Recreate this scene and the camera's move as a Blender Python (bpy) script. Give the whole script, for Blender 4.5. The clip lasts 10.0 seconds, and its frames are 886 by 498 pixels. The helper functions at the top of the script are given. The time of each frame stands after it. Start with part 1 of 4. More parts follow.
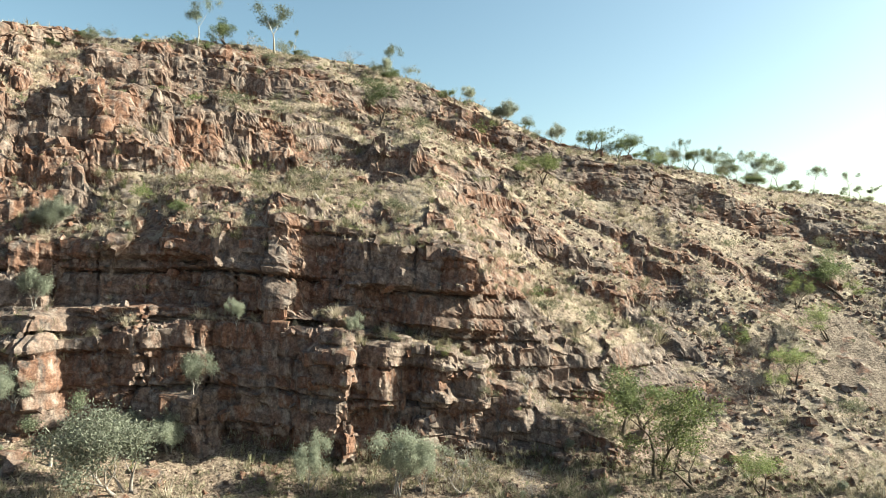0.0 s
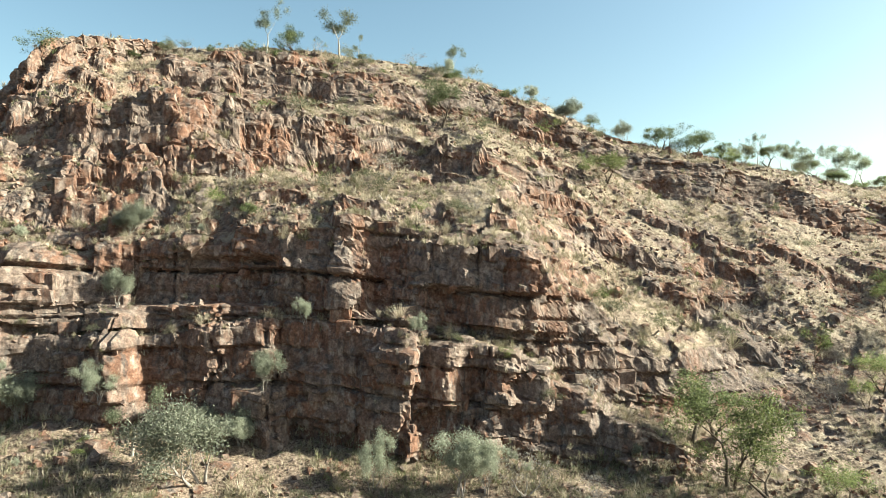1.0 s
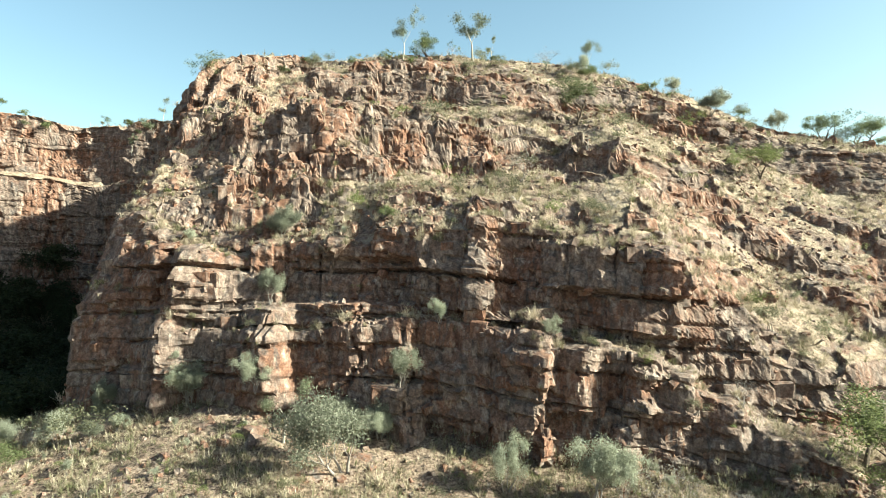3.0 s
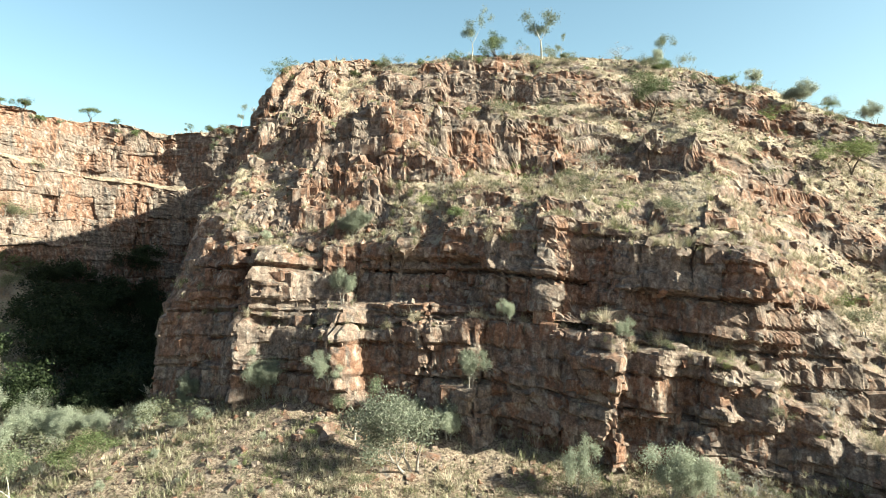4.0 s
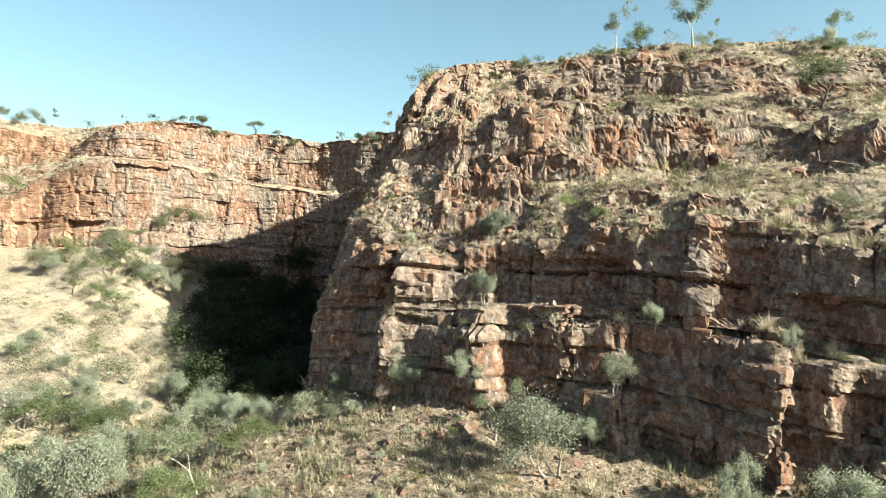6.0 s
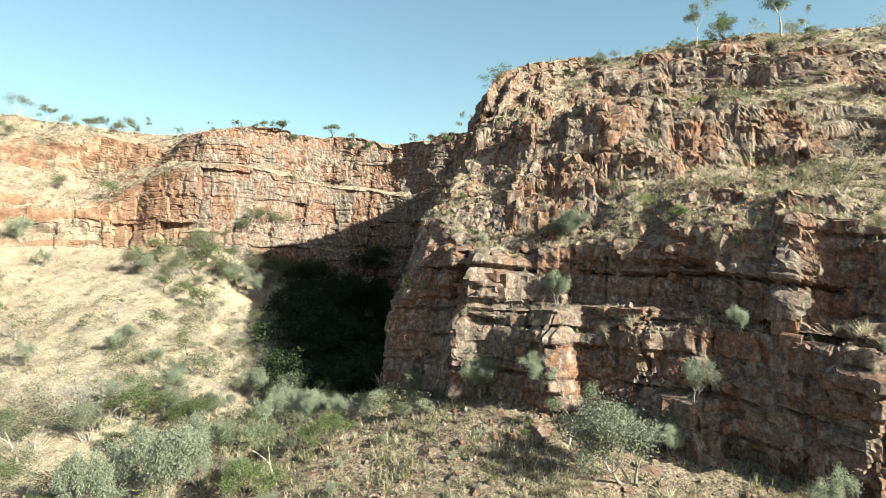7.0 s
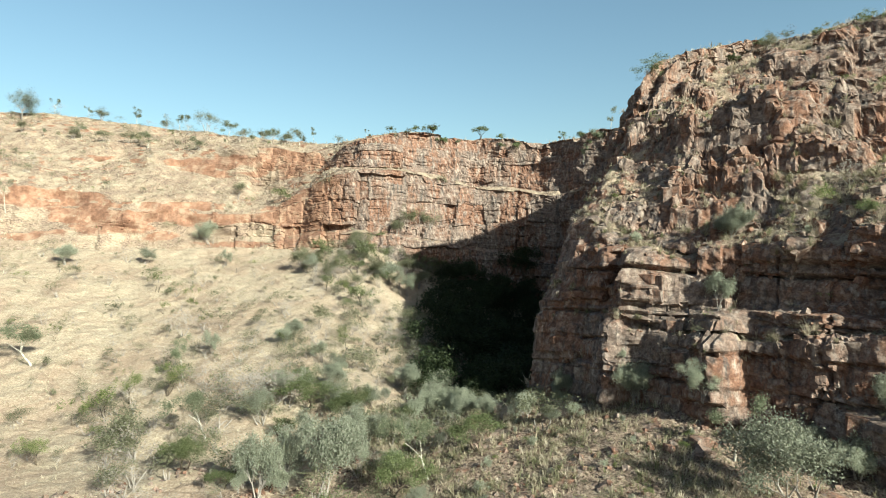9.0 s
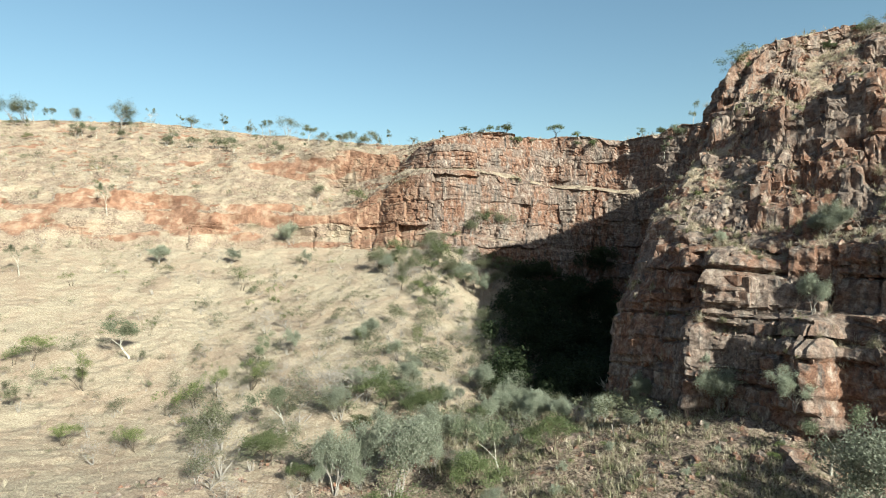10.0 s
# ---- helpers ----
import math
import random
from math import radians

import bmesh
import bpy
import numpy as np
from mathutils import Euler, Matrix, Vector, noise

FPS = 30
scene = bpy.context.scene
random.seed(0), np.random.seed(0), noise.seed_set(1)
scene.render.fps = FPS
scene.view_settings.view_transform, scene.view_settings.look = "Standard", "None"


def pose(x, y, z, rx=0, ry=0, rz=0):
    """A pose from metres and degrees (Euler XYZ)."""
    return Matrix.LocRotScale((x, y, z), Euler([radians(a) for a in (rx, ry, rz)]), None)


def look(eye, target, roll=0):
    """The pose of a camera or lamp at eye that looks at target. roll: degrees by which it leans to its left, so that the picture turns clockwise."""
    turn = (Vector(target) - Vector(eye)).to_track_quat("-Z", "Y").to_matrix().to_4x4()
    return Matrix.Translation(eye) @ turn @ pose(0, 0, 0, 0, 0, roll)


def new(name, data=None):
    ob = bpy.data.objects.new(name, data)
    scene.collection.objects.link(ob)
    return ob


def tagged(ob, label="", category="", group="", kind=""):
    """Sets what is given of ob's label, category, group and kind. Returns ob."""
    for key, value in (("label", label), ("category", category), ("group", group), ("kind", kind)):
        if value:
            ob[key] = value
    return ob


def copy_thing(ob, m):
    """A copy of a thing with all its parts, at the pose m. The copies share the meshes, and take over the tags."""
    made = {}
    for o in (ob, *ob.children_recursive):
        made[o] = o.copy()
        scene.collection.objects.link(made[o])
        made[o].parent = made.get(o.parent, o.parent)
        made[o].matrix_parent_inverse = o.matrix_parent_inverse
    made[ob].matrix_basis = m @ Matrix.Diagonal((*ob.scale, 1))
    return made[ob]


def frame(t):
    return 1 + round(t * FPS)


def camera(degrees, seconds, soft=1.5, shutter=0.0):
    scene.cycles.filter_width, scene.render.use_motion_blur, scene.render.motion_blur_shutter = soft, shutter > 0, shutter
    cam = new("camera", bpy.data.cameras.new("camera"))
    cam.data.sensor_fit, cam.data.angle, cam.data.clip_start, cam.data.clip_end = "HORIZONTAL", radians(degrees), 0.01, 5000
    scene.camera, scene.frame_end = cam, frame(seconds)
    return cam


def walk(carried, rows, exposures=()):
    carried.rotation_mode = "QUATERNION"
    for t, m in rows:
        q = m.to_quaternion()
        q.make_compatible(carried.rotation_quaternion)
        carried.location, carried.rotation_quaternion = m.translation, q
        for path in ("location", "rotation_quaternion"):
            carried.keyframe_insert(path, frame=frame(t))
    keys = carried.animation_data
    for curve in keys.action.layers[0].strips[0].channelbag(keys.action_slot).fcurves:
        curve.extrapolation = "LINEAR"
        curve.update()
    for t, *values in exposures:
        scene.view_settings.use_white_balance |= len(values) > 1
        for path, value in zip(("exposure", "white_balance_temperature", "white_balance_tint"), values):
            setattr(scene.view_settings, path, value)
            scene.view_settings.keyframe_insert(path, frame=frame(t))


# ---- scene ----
# Camera: a drone that hovers in front of the cliff, turns left and drifts a little.
EYE = 18.0
cam = camera(70.2, 10.0, soft=0.62, shutter=0.25)
DRIFT = Vector((-0.040, 0.057, 0.026))  # metres a second
# seconds, turn to the left, tilt up, lean to the right
ROWS = [
    (0.0, 0.00, 0.04, -0.20),
    (0.5, 2.79, 0.05, -0.16),
    (1.0, 5.65, 0.05, -0.12),
    (1.5, 8.56, 0.05, -0.10),
    (2.0, 11.55, 0.07, -0.07),
    (2.5, 14.59, 0.07, -0.05),
    (4.0, 23.87, 0.09, -0.03),
    (4.5, 27.00, 0.10, 0.00),
    (5.0, 30.14, 0.10, 0.00),
    (5.5, 33.34, 0.11, 0.02),
    (7.0, 43.15, 0.13, 0.02),
    (7.5, 46.51, 0.14, 0.01),
    (8.0, 49.86, 0.14, 0.05),
    (8.5, 53.23, 0.15, 0.10),
    (9.0, 56.59, 0.14, 0.13),
    (9.5, 59.95, 0.14, 0.15),
    (10.0, 63.34, 0.15, 0.17),
]
walk(
    cam,
    [(t, pose(DRIFT.x * t, DRIFT.y * t, EYE + DRIFT.z * t, 90 + tilt, lean, yaw)) for t, yaw, tilt, lean in ROWS],
    ((0.0, 2.05, 6760, -9), (2.5, 2.30, 6780, -12), (4.5, 2.32, 6780, -13), (7.5, 2.00, 6700, -13), (9.0, 1.71, 6470, -11), (10.0, 1.60, 6280, -10)),
)

# ---- light ----
SUN_TO = Vector((1.0, 0.165, 0.50)).normalized()
world = bpy.data.worlds.new("sky")
scene.world = world
world.use_nodes = True
wn = world.node_tree.nodes
sky = wn.new("ShaderNodeTexSky")
sky.sky_type = "NISHITA"
sky.sun_disc = False
sky.sun_elevation = math.asin(SUN_TO.z)
sky.sun_rotation = math.atan2(SUN_TO.x, SUN_TO.y)
sky.altitude, sky.air_density, sky.dust_density, sky.ozone_density = 100, 1.0, 1.6, 0.9
world.node_tree.links.new(sky.outputs[0], wn["Background"].inputs[0])
wn["Background"].inputs[1].default_value = 0.053
sun_data = bpy.data.lights.new("sun", "SUN")
sun_data.energy, sun_data.angle, sun_data.color = 5.0, radians(0.5), (1.0, 0.95, 0.87)
sun = new("sun", sun_data)
sun.matrix_world = look((0, 0, 80), Vector((0, 0, 80)) - SUN_TO)


# ---- noise on arrays ----
def hash01(i, j, k, seed=0):
    n = (np.asarray(i, np.int64) * 73856093) ^ (np.asarray(j, np.int64) * 19349663) ^ (np.asarray(k, np.int64) * 83492791) ^ (seed * 2654435761)
    n = (n ^ (n >> 13)) * 1274126177 & 0xFFFFFFFF
    n = (n ^ (n >> 16)) * 2246822519 & 0xFFFFFFFF
    n = n ^ (n >> 15)
    return (n & 0xFFFFFF) / float(0x1000000)


def vnoise(x, y, z, seed=0):
    x, y, z = np.broadcast_arrays(np.asarray(x, float), np.asarray(y, float), np.asarray(z, float))
    i, j, k = np.floor(x), np.floor(y), np.floor(z)
    fx, fy, fz = x - i, y - j, z - k
    fx, fy, fz = (f * f * (3 - 2 * f) for f in (fx, fy, fz))
    i, j, k = i.astype(np.int64), j.astype(np.int64), k.astype(np.int64)
    out = 0
    for a in (0, 1):
        for b in (0, 1):
            for c in (0, 1):
                w = (fx if a else 1 - fx) * (fy if b else 1 - fy) * (fz if c else 1 - fz)
                out = out + w * hash01(i + a, j + b, k + c, seed)
    return out


def fbm(x, y, z, seed=0, octaves=4):
    total, amp, norm, f = 0, 1.0, 0, 1.0
    for o in range(octaves):
        total = total + amp * vnoise(np.asarray(x) * f, np.asarray(y) * f, np.asarray(z) * f, seed + o * 17)
        norm += amp
        amp, f = amp * 0.5, f * 2.03
    return total / norm


def sstep(a, b, x):
    t = np.clip((x - a) / (b - a), 0, 1)
    return t * t * (3 - 2 * t)


def beds(height, along, bed_lo, bed_hi, wide_lo, wide_hi, seed):
    """Beds of stone cut by upright joints: each cell's random number, the distance to its edge, its place across and down."""
    rng = np.random.default_rng(seed)
    lines = np.cumsum(rng.uniform(bed_lo, bed_hi, 400)) - 25.0
    row = np.clip(np.searchsorted(lines, height) - 1, 0, 398)
    below, above = height - lines[row], lines[row + 1] - height
    wide = wide_lo + (wide_hi - wide_lo) * hash01(row, 3, 5, seed)
    q = along / wide + hash01(row, 1, 2, seed) * 7
    k = np.floor(q)
    start = k + (hash01(row, k, 9, seed) - 0.5) * 0.75
    k = np.where(q < start, k - 1, k)
    finish = k + 1 + (hash01(row, k + 1, 9, seed) - 0.5) * 0.75
    k = np.where(q > finish, k + 1, k)
    start = k + (hash01(row, k, 9, seed) - 0.5) * 0.75
    finish = k + 1 + (hash01(row, k + 1, 9, seed) - 0.5) * 0.75
    level = np.exp(-(np.minimum(below, above) / 0.10) ** 2) * (0.25 + hash01(row + (above < below), 6, 6, seed))
    upright = np.exp(-(np.minimum(q - start, finish - q) * wide / 0.10) ** 2) * hash01(row, k + (finish - q < q - start), 7, seed) ** 2
    return hash01(row, k, 4, seed), level, upright, (q - (start + finish) / 2) * wide, below / (below + above), hash01(row, k, 8, seed)


# ---- materials ----
def nodes_of(name, rough=0.9, spec=0.25):
    m = bpy.data.materials.new(name)
    m.use_nodes = True
    n, l = m.node_tree.nodes, m.node_tree.links
    b = n["Principled BSDF"]
    b.inputs["Roughness"].default_value = rough
    b.inputs["Specular IOR Level"].default_value = spec
    return m, n, l, b


def tex(n, l, scale, detail=6, rough=0.6, vector=None, distortion=0.0):
    t = n.new("ShaderNodeTexNoise")
    t.inputs["Scale"].default_value, t.inputs["Detail"].default_value = scale, detail
    t.inputs["Roughness"].default_value, t.inputs["Distortion"].default_value = rough, distortion
    if vector is not None:
        l.new(vector, t.inputs["Vector"])
    return t.outputs["Fac"]


def ramp(n, l, fac, stops):
    r = n.new("ShaderNodeValToRGB")
    while len(r.color_ramp.elements) < len(stops):
        r.color_ramp.elements.new(0.5)
    for e, (p, c) in zip(r.color_ramp.elements, stops):
        e.position, e.color = p, (*c, 1) if len(c) == 3 else (c[0],) * 3 + (1,)
    l.new(fac, r.inputs[0])
    return r.outputs[0]


def mix(n, l, fac, a, b, blend="MIX"):
    x = n.new("ShaderNodeMix")
    x.data_type, x.blend_type = "RGBA", blend
    for v, i in ((fac, 0), (a, 6), (b, 7)):
        if isinstance(v, (int, float)):
            x.inputs[i].default_value = v
        elif isinstance(v, tuple):
            x.inputs[i].default_value = (*v, 1)
        else:
            l.new(v, x.inputs[i])
    return x.outputs[2]


def attr(n, name):
    a = n.new("ShaderNodeAttribute")
    a.attribute_name = name
    return a.outputs["Fac"]


def stretched(n, l, sx, sy, sz):
    g = n.new("ShaderNodeNewGeometry")
    v = n.new("ShaderNodeVectorMath")
    v.operation = "MULTIPLY"
    v.inputs[1].default_value = (sx, sy, sz)
    l.new(g.outputs["Position"], v.inputs[0])
    return v.outputs[0]


def bump(n, l, b, height, strength, distance):
    u = n.new("ShaderNodeBump")
    u.inputs["Strength"].default_value, u.inputs["Distance"].default_value = strength, distance
    l.new(height, u.inputs["Height"])
    l.new(u.outputs[0], b.inputs["Normal"])


def rock_colour(n, l, tone):
    at = stretched(n, l, 1, 1, 1)
    big = tex(n, l, 0.22, 4, 0.6, at, 0.6)
    fine = tex(n, l, 2.6, 8, 0.7, at)
    streak = tex(n, l, 1.0, 6, 0.65, stretched(n, l, 1.6, 1.6, 0.22))
    red = ramp(n, l, fine, [(0.3, (0.0602, 0.0267, 0.0172)), (0.5, (0.1548, 0.0783, 0.0542)), (0.7, (0.258, 0.1531, 0.1135))])
    tan = ramp(n, l, fine, [(0.3, (0.0602, 0.0404, 0.0335)), (0.5, (0.1462, 0.1023, 0.0869)), (0.7, (0.258, 0.1961, 0.1694))])
    grey = ramp(n, l, fine, [(0.3, (0.0206, 0.0172, 0.0172)), (0.5, (0.0654, 0.0568, 0.0559)), (0.7, (0.1376, 0.1221, 0.1187))])
    add = n.new("ShaderNodeMath")
    add.operation = "ADD"
    half = n.new("ShaderNodeMath")
    half.operation = "MULTIPLY"
    half.inputs[1].default_value = 0.45
    l.new(tone, half.inputs[0])
    l.new(half.outputs[0], add.inputs[0])
    l.new(big, add.inputs[1])
    pick = ramp(n, l, add.outputs[0], [(0.61, (0,)), (0.86, (1,))])
    base = mix(n, l, pick, red, tan)
    stain = ramp(n, l, streak, [(0.50, (0,)), (0.66, (0.9,))])
    base = mix(n, l, stain, base, grey)
    runs = ramp(n, l, tex(n, l, 1.0, 7, 0.7, stretched(n, l, 4.5, 4.5, 0.7)), [(0.52, (0,)), (0.68, (0.6,))])
    base = mix(n, l, runs, base, grey)
    pale = ramp(n, l, tex(n, l, 1.3, 8, 0.72, stretched(n, l, 1.2, 1.2, 0.6)), [(0.52, (0,)), (0.65, (0.8,))])
    base = mix(n, l, pale, base, (0.3096, 0.2451, 0.215))
    speck = ramp(n, l, tex(n, l, 8.0, 5, 0.7, at), [(0.34, (0.62,)), (0.5, (0.96,)), (0.66, (1.25,))])
    return mix(n, l, 0.75, base, speck, "MULTIPLY"), fine, at


def rock_relief(n, l, b, at, strength=0.8):
    h = mix(n, l, 0.45, tex(n, l, 3.2, 9, 0.78, at, 0.4), tex(n, l, 1.2, 8, 0.75, stretched(n, l, 5.0, 5.0, 0.8)))
    bump(n, l, b, h, min(strength * 0.9, 1.0), 0.30)


def hill_material(name):
    m, n, l, b = nodes_of(name, 0.92, 0.2)
    rock, fine, at = rock_colour(n, l, attr(n, "tone"))
    earth = ramp(n, l, tex(n, l, 0.5, 8, 0.7, at), [(0.36, (0.105, 0.050, 0.033)), (0.5, (0.19, 0.100, 0.067)), (0.62, (0.27, 0.178, 0.13))])
    rock = mix(n, l, attr(n, "earth"), rock, earth)
    grit = tex(n, l, 5.5, 8, 0.75, at)
    patch = tex(n, l, 0.35, 5, 0.65, at)
    soil = ramp(n, l, grit, [(0.40, (0.0387, 0.0258, 0.0206)), (0.5, (0.1634, 0.1135, 0.0877)), (0.60, (0.301, 0.2279, 0.1849))])
    straw = ramp(n, l, grit, [(0.32, (0.1247, 0.0929, 0.0662)), (0.5, (0.2623, 0.2064, 0.1565)), (0.66, (0.3612, 0.301, 0.2391))])
    blotch = ramp(n, l, tex(n, l, 0.16, 7, 0.72, at, 0.8), [(0.44, (0,)), (0.60, (0.75,))])
    straw = mix(n, l, blotch, straw, mix(n, l, 0.55, soil, (0.2494, 0.172, 0.129)))
    much = n.new("ShaderNodeMath")
    much.operation = "ADD"
    l.new(patch, much.inputs[0])
    l.new(attr(n, "straw"), much.inputs[1])
    cover = ramp(n, l, much.outputs[0], [(0.42, (0,)), (0.58, (1,))])
    ground = mix(n, l, cover, soil, straw)
    edge = n.new("ShaderNodeMath")
    edge.operation = "ADD"
    jitter = n.new("ShaderNodeMath")
    jitter.operation = "MULTIPLY_ADD"
    jitter.inputs[1].default_value, jitter.inputs[2].default_value = 0.7, -0.35
    l.new(fine, jitter.inputs[0])
    l.new(attr(n, "rock"), edge.inputs[0])
    l.new(jitter.outputs[0], edge.inputs[1])
    k = ramp(n, l, edge.outputs[0], [(0.40, (0,)), (0.56, (1,))])
    l.new(mix(n, l, k, ground, rock), b.inputs["Base Color"])
    rock_relief(n, l, b, at)
    return m


def stone_material(name):
    m, n, l, b = nodes_of(name, 0.9, 0.2)
    info = n.new("ShaderNodeObjectInfo")
    rock, fine, at = rock_colour(n, l, info.outputs["Random"])
    l.new(rock, b.inputs["Base Color"])
    rock_relief(n, l, b, at, 0.6)
    return m


HILL = hill_material("hill_rock_and_soil")
STONE = stone_material("weathered_sandstone")

# ---- the hill: sections round the gorge ----
# foot x, foot y, heading (degrees left of +y), then distance in and height for
# foot, lower face, shelf, cliff top, lower band foot and top, upper band foot and top, crest
EAST_SLOPE = (
    (72.0, 40.0, -48, ((0, -2.0), (8, -0.5), (12, 1.0), (20, 3.0), (30, 6.0), (34, 7.0), (50, 11.0), (54, 12.0), (90, 17.0))),
    (40.9, 36.8, -48, ((0.0, -0.6), (10.1, 1.2), (15.9, 2.6), (27.5, 5.8), (38.0, 9.7), (40.8, 10.9), (58.0, 14.7), (58.4, 16.1), (94.9, 20.8))),
    (26.8, 41.2, -33, ((0.0, 1.0), (7.7, 2.7), (12.9, 4.1), (23.3, 7.3), (33.6, 11.6), (35.9, 13.0), (50.0, 18.0), (52.2, 19.9), (82.8, 26.8))),
    (15.7, 43.3, -20, ((0.0, 1.0), (6.1, 2.7), (10.9, 4.6), (18.2, 9.3), (26.6, 14.4), (28.7, 16.1), (39.6, 22.6), (42.4, 27.9), (50.8, 30.2))),
)
EAST_CLIFF = (
    (8.3, 45.6, -8, ((0.0, 1.2), (1.5, 5.4), (3.6, 5.6), (5.2, 9.5), (19.6, 15.8), (19.8, 17.2), (34.6, 27.4), (37.2, 31.2), (41.9, 33.5))),
    (0.0, 43.9, 0, ((0.0, 2.4), (1.0, 11.2), (3.0, 11.5), (4.0, 18.7), (19.6, 25.2), (21.5, 27.9), (36.4, 34.2), (38.2, 37.8), (44.1, 40.2))),
    (-7.4, 42.6, 10, ((0.0, 3.0), (1.4, 12.2), (2.8, 12.5), (4.3, 19.7), (18.7, 25.1), (21.3, 27.0), (32.8, 34.9), (35.6, 38.7), (45.5, 44.7))),
    (-15.4, 42.4, 20, ((0.0, 4.6), (1.4, 13.3), (2.4, 13.6), (3.8, 20.1), (17.0, 26.2), (18.4, 30.9), (30.3, 35.4), (34.1, 41.0), (42.9, 45.0))),
)
FRONT_CLIFF = (
    (-23.3, 40.4, 28, ((0.0, 6.2), (1.3, 11.8), (2.2, 12.2), (4.0, 17.8), (13.4, 25.8), (15.0, 30.3), (27.6, 34.1), (32.4, 39.9), (41.4, 44.0))),
    (-30.5, 39.0, 22, ((0.0, 6.6), (1.3, 11.9), (2.0, 12.1), (3.5, 18.1), (10.0, 23.6), (11.6, 28.3), (20.9, 31.0), (25.4, 35.6), (36.3, 42.5))),
    (-42.3, 36.6, 4, ((0.0, 5.2), (1.2, 12.7), (2.6, 16.2), (4.9, 20.4), (10.0, 24.9), (17.6, 30.8), (22.3, 35.2), (28.4, 39.8), (41.7, 43.6))),
)
GORGE_SIDE = (
    (-48.0, 49.0, -8.5, ((0, 3.0), (0.6, 11.0), (1, 16.0), (1.5, 21.0), (2.2, 26.0), (4, 31.0), (7.5, 36.4), (13, 40.8), (24, 44.0))),
    (-51.0, 62.0, -25, ((0, 5.0), (0.6, 12.0), (1, 16.0), (1.5, 21.0), (2.2, 26.0), (3, 30.5), (4, 33.6), (6, 37.5), (14, 41.0))),
    (-55.0, 71.0, -25, ((0, 6.0), (0.6, 12.0), (1, 16.0), (1.5, 21.0), (2.2, 26.0), (3, 30.0), (4, 33.0), (7, 36.0), (12, 38.0))),
)
GORGE_HEAD = (
    (-61.5, 75.0, -6, ((0, 7.0), (0.6, 13.0), (1, 16.0), (1.5, 21.0), (2.2, 26.0), (3, 30.0), (4, 33.0), (7, 37.0), (12, 39.0))),
    (-70.5, 75.2, 22, ((0, 5.7), (0.6, 12.4), (1.4, 15.8), (2.2, 22.5), (3, 28.1), (4.5, 30.3), (5.5, 34.8), (7.5, 38.5), (12, 38.5))),
    (-78.5, 74.0, 48, ((0.0, 7.9), (1.0, 16.0), (2.0, 16.5), (3.0, 23.0), (3.5, 27.6), (6.0, 28.6), (7.1, 32.1), (8.1, 37.7), (14.1, 38.7))),
    (-87.5, 67.0, 64, ((0.0, 10.4), (1.0, 18.0), (2.1, 18.6), (3.0, 25.0), (3.9, 29.4), (7.0, 30.3), (8.1, 34.9), (9.3, 39.5), (16.3, 40.1))),
)
WEST_WALL = (
    (-89.5, 55.9, 70, ((0.0, 14.3), (1.0, 19.6), (2.2, 20.2), (3.1, 27.4), (3.6, 30.6), (6.6, 31.8), (7.2, 35.8), (8.4, 38.9), (15.6, 40.4))),
    (-90.2, 45.0, 66, ((0.0, 18.4), (1.0, 21.2), (2.2, 21.7), (3.1, 27.4), (3.6, 31.2), (7.2, 32.4), (7.9, 35.3), (9.0, 37.6), (16.8, 39.0))),
    (-94.7, 41.2, 66.5, ((0.0, 18.1), (1.2, 20.9), (3.0, 21.8), (4.2, 28.4), (4.8, 31.0), (10.8, 32.9), (14.4, 35.0), (18.0, 36.8), (31.2, 40.8))),
    (-105.0, 34.1, 72, ((0.0, 18.1), (1.2, 19.2), (3.6, 20.5), (4.8, 24.6), (6.0, 25.6), (13.2, 28.8), (15.6, 30.0), (18.0, 38.2), (31.2, 42.5))),
)
WEST_SLOPE = (
    (-112.3, 19.8, 80, ((0.0, 18.1), (2.4, 20.5), (3.6, 21.5), (4.8, 24.7), (6.6, 27.7), (18.0, 32.2), (22.8, 34.9), (26.4, 37.7), (54.0, 48.1))),
    (-116.3, 4.1, 88, ((0.0, 18.1), (4.8, 22.1), (6.6, 23.3), (8.4, 25.7), (10.8, 28.4), (22.8, 33.7), (30.0, 37.1), (34.8, 39.7), (63.6, 51.6))),
    (-118.8, -16.7, 98, ((0.0, 18.1), (9.6, 23.8), (13.2, 26.9), (15.6, 29.0), (18.0, 30.7), (31.2, 35.9), (38.4, 38.8), (43.2, 40.8), (66.0, 50.0))),
    (-111.8, -49.8, 114, ((0.0, 18.1), (9.6, 22.6), (13.2, 25.0), (15.6, 26.6), (18.0, 28.0), (31.2, 31.9), (38.4, 34.2), (43.2, 35.9), (63.6, 42.7))),
)
SECTIONS = EAST_SLOPE + EAST_CLIFF + FRONT_CLIFF + GORGE_SIDE + GORGE_HEAD + WEST_WALL + WEST_SLOPE
feet = np.array([s[:2] for s in SECTIONS])
turn = np.array([s[2] for s in SECTIONS], float)
prof = np.array([s[3] for s in SECTIONS], float)
run = np.concatenate([[0], np.cumsum(np.hypot(*np.diff(feet, axis=0).T))])


def smooth_along(values, xs, step=0.25, sigma=1.6):
    """Values at the sections, carried along the foot line and eased."""
    grid = np.arange(0, run[-1] + step, step)
    g = np.interp(grid, run, values)
    k = np.exp(-0.5 * (np.arange(-24, 25) * step / sigma) ** 2)
    g = np.convolve(np.pad(g, 24, mode="edge"), k / k.sum(), "valid")
    return np.interp(xs, grid, g)


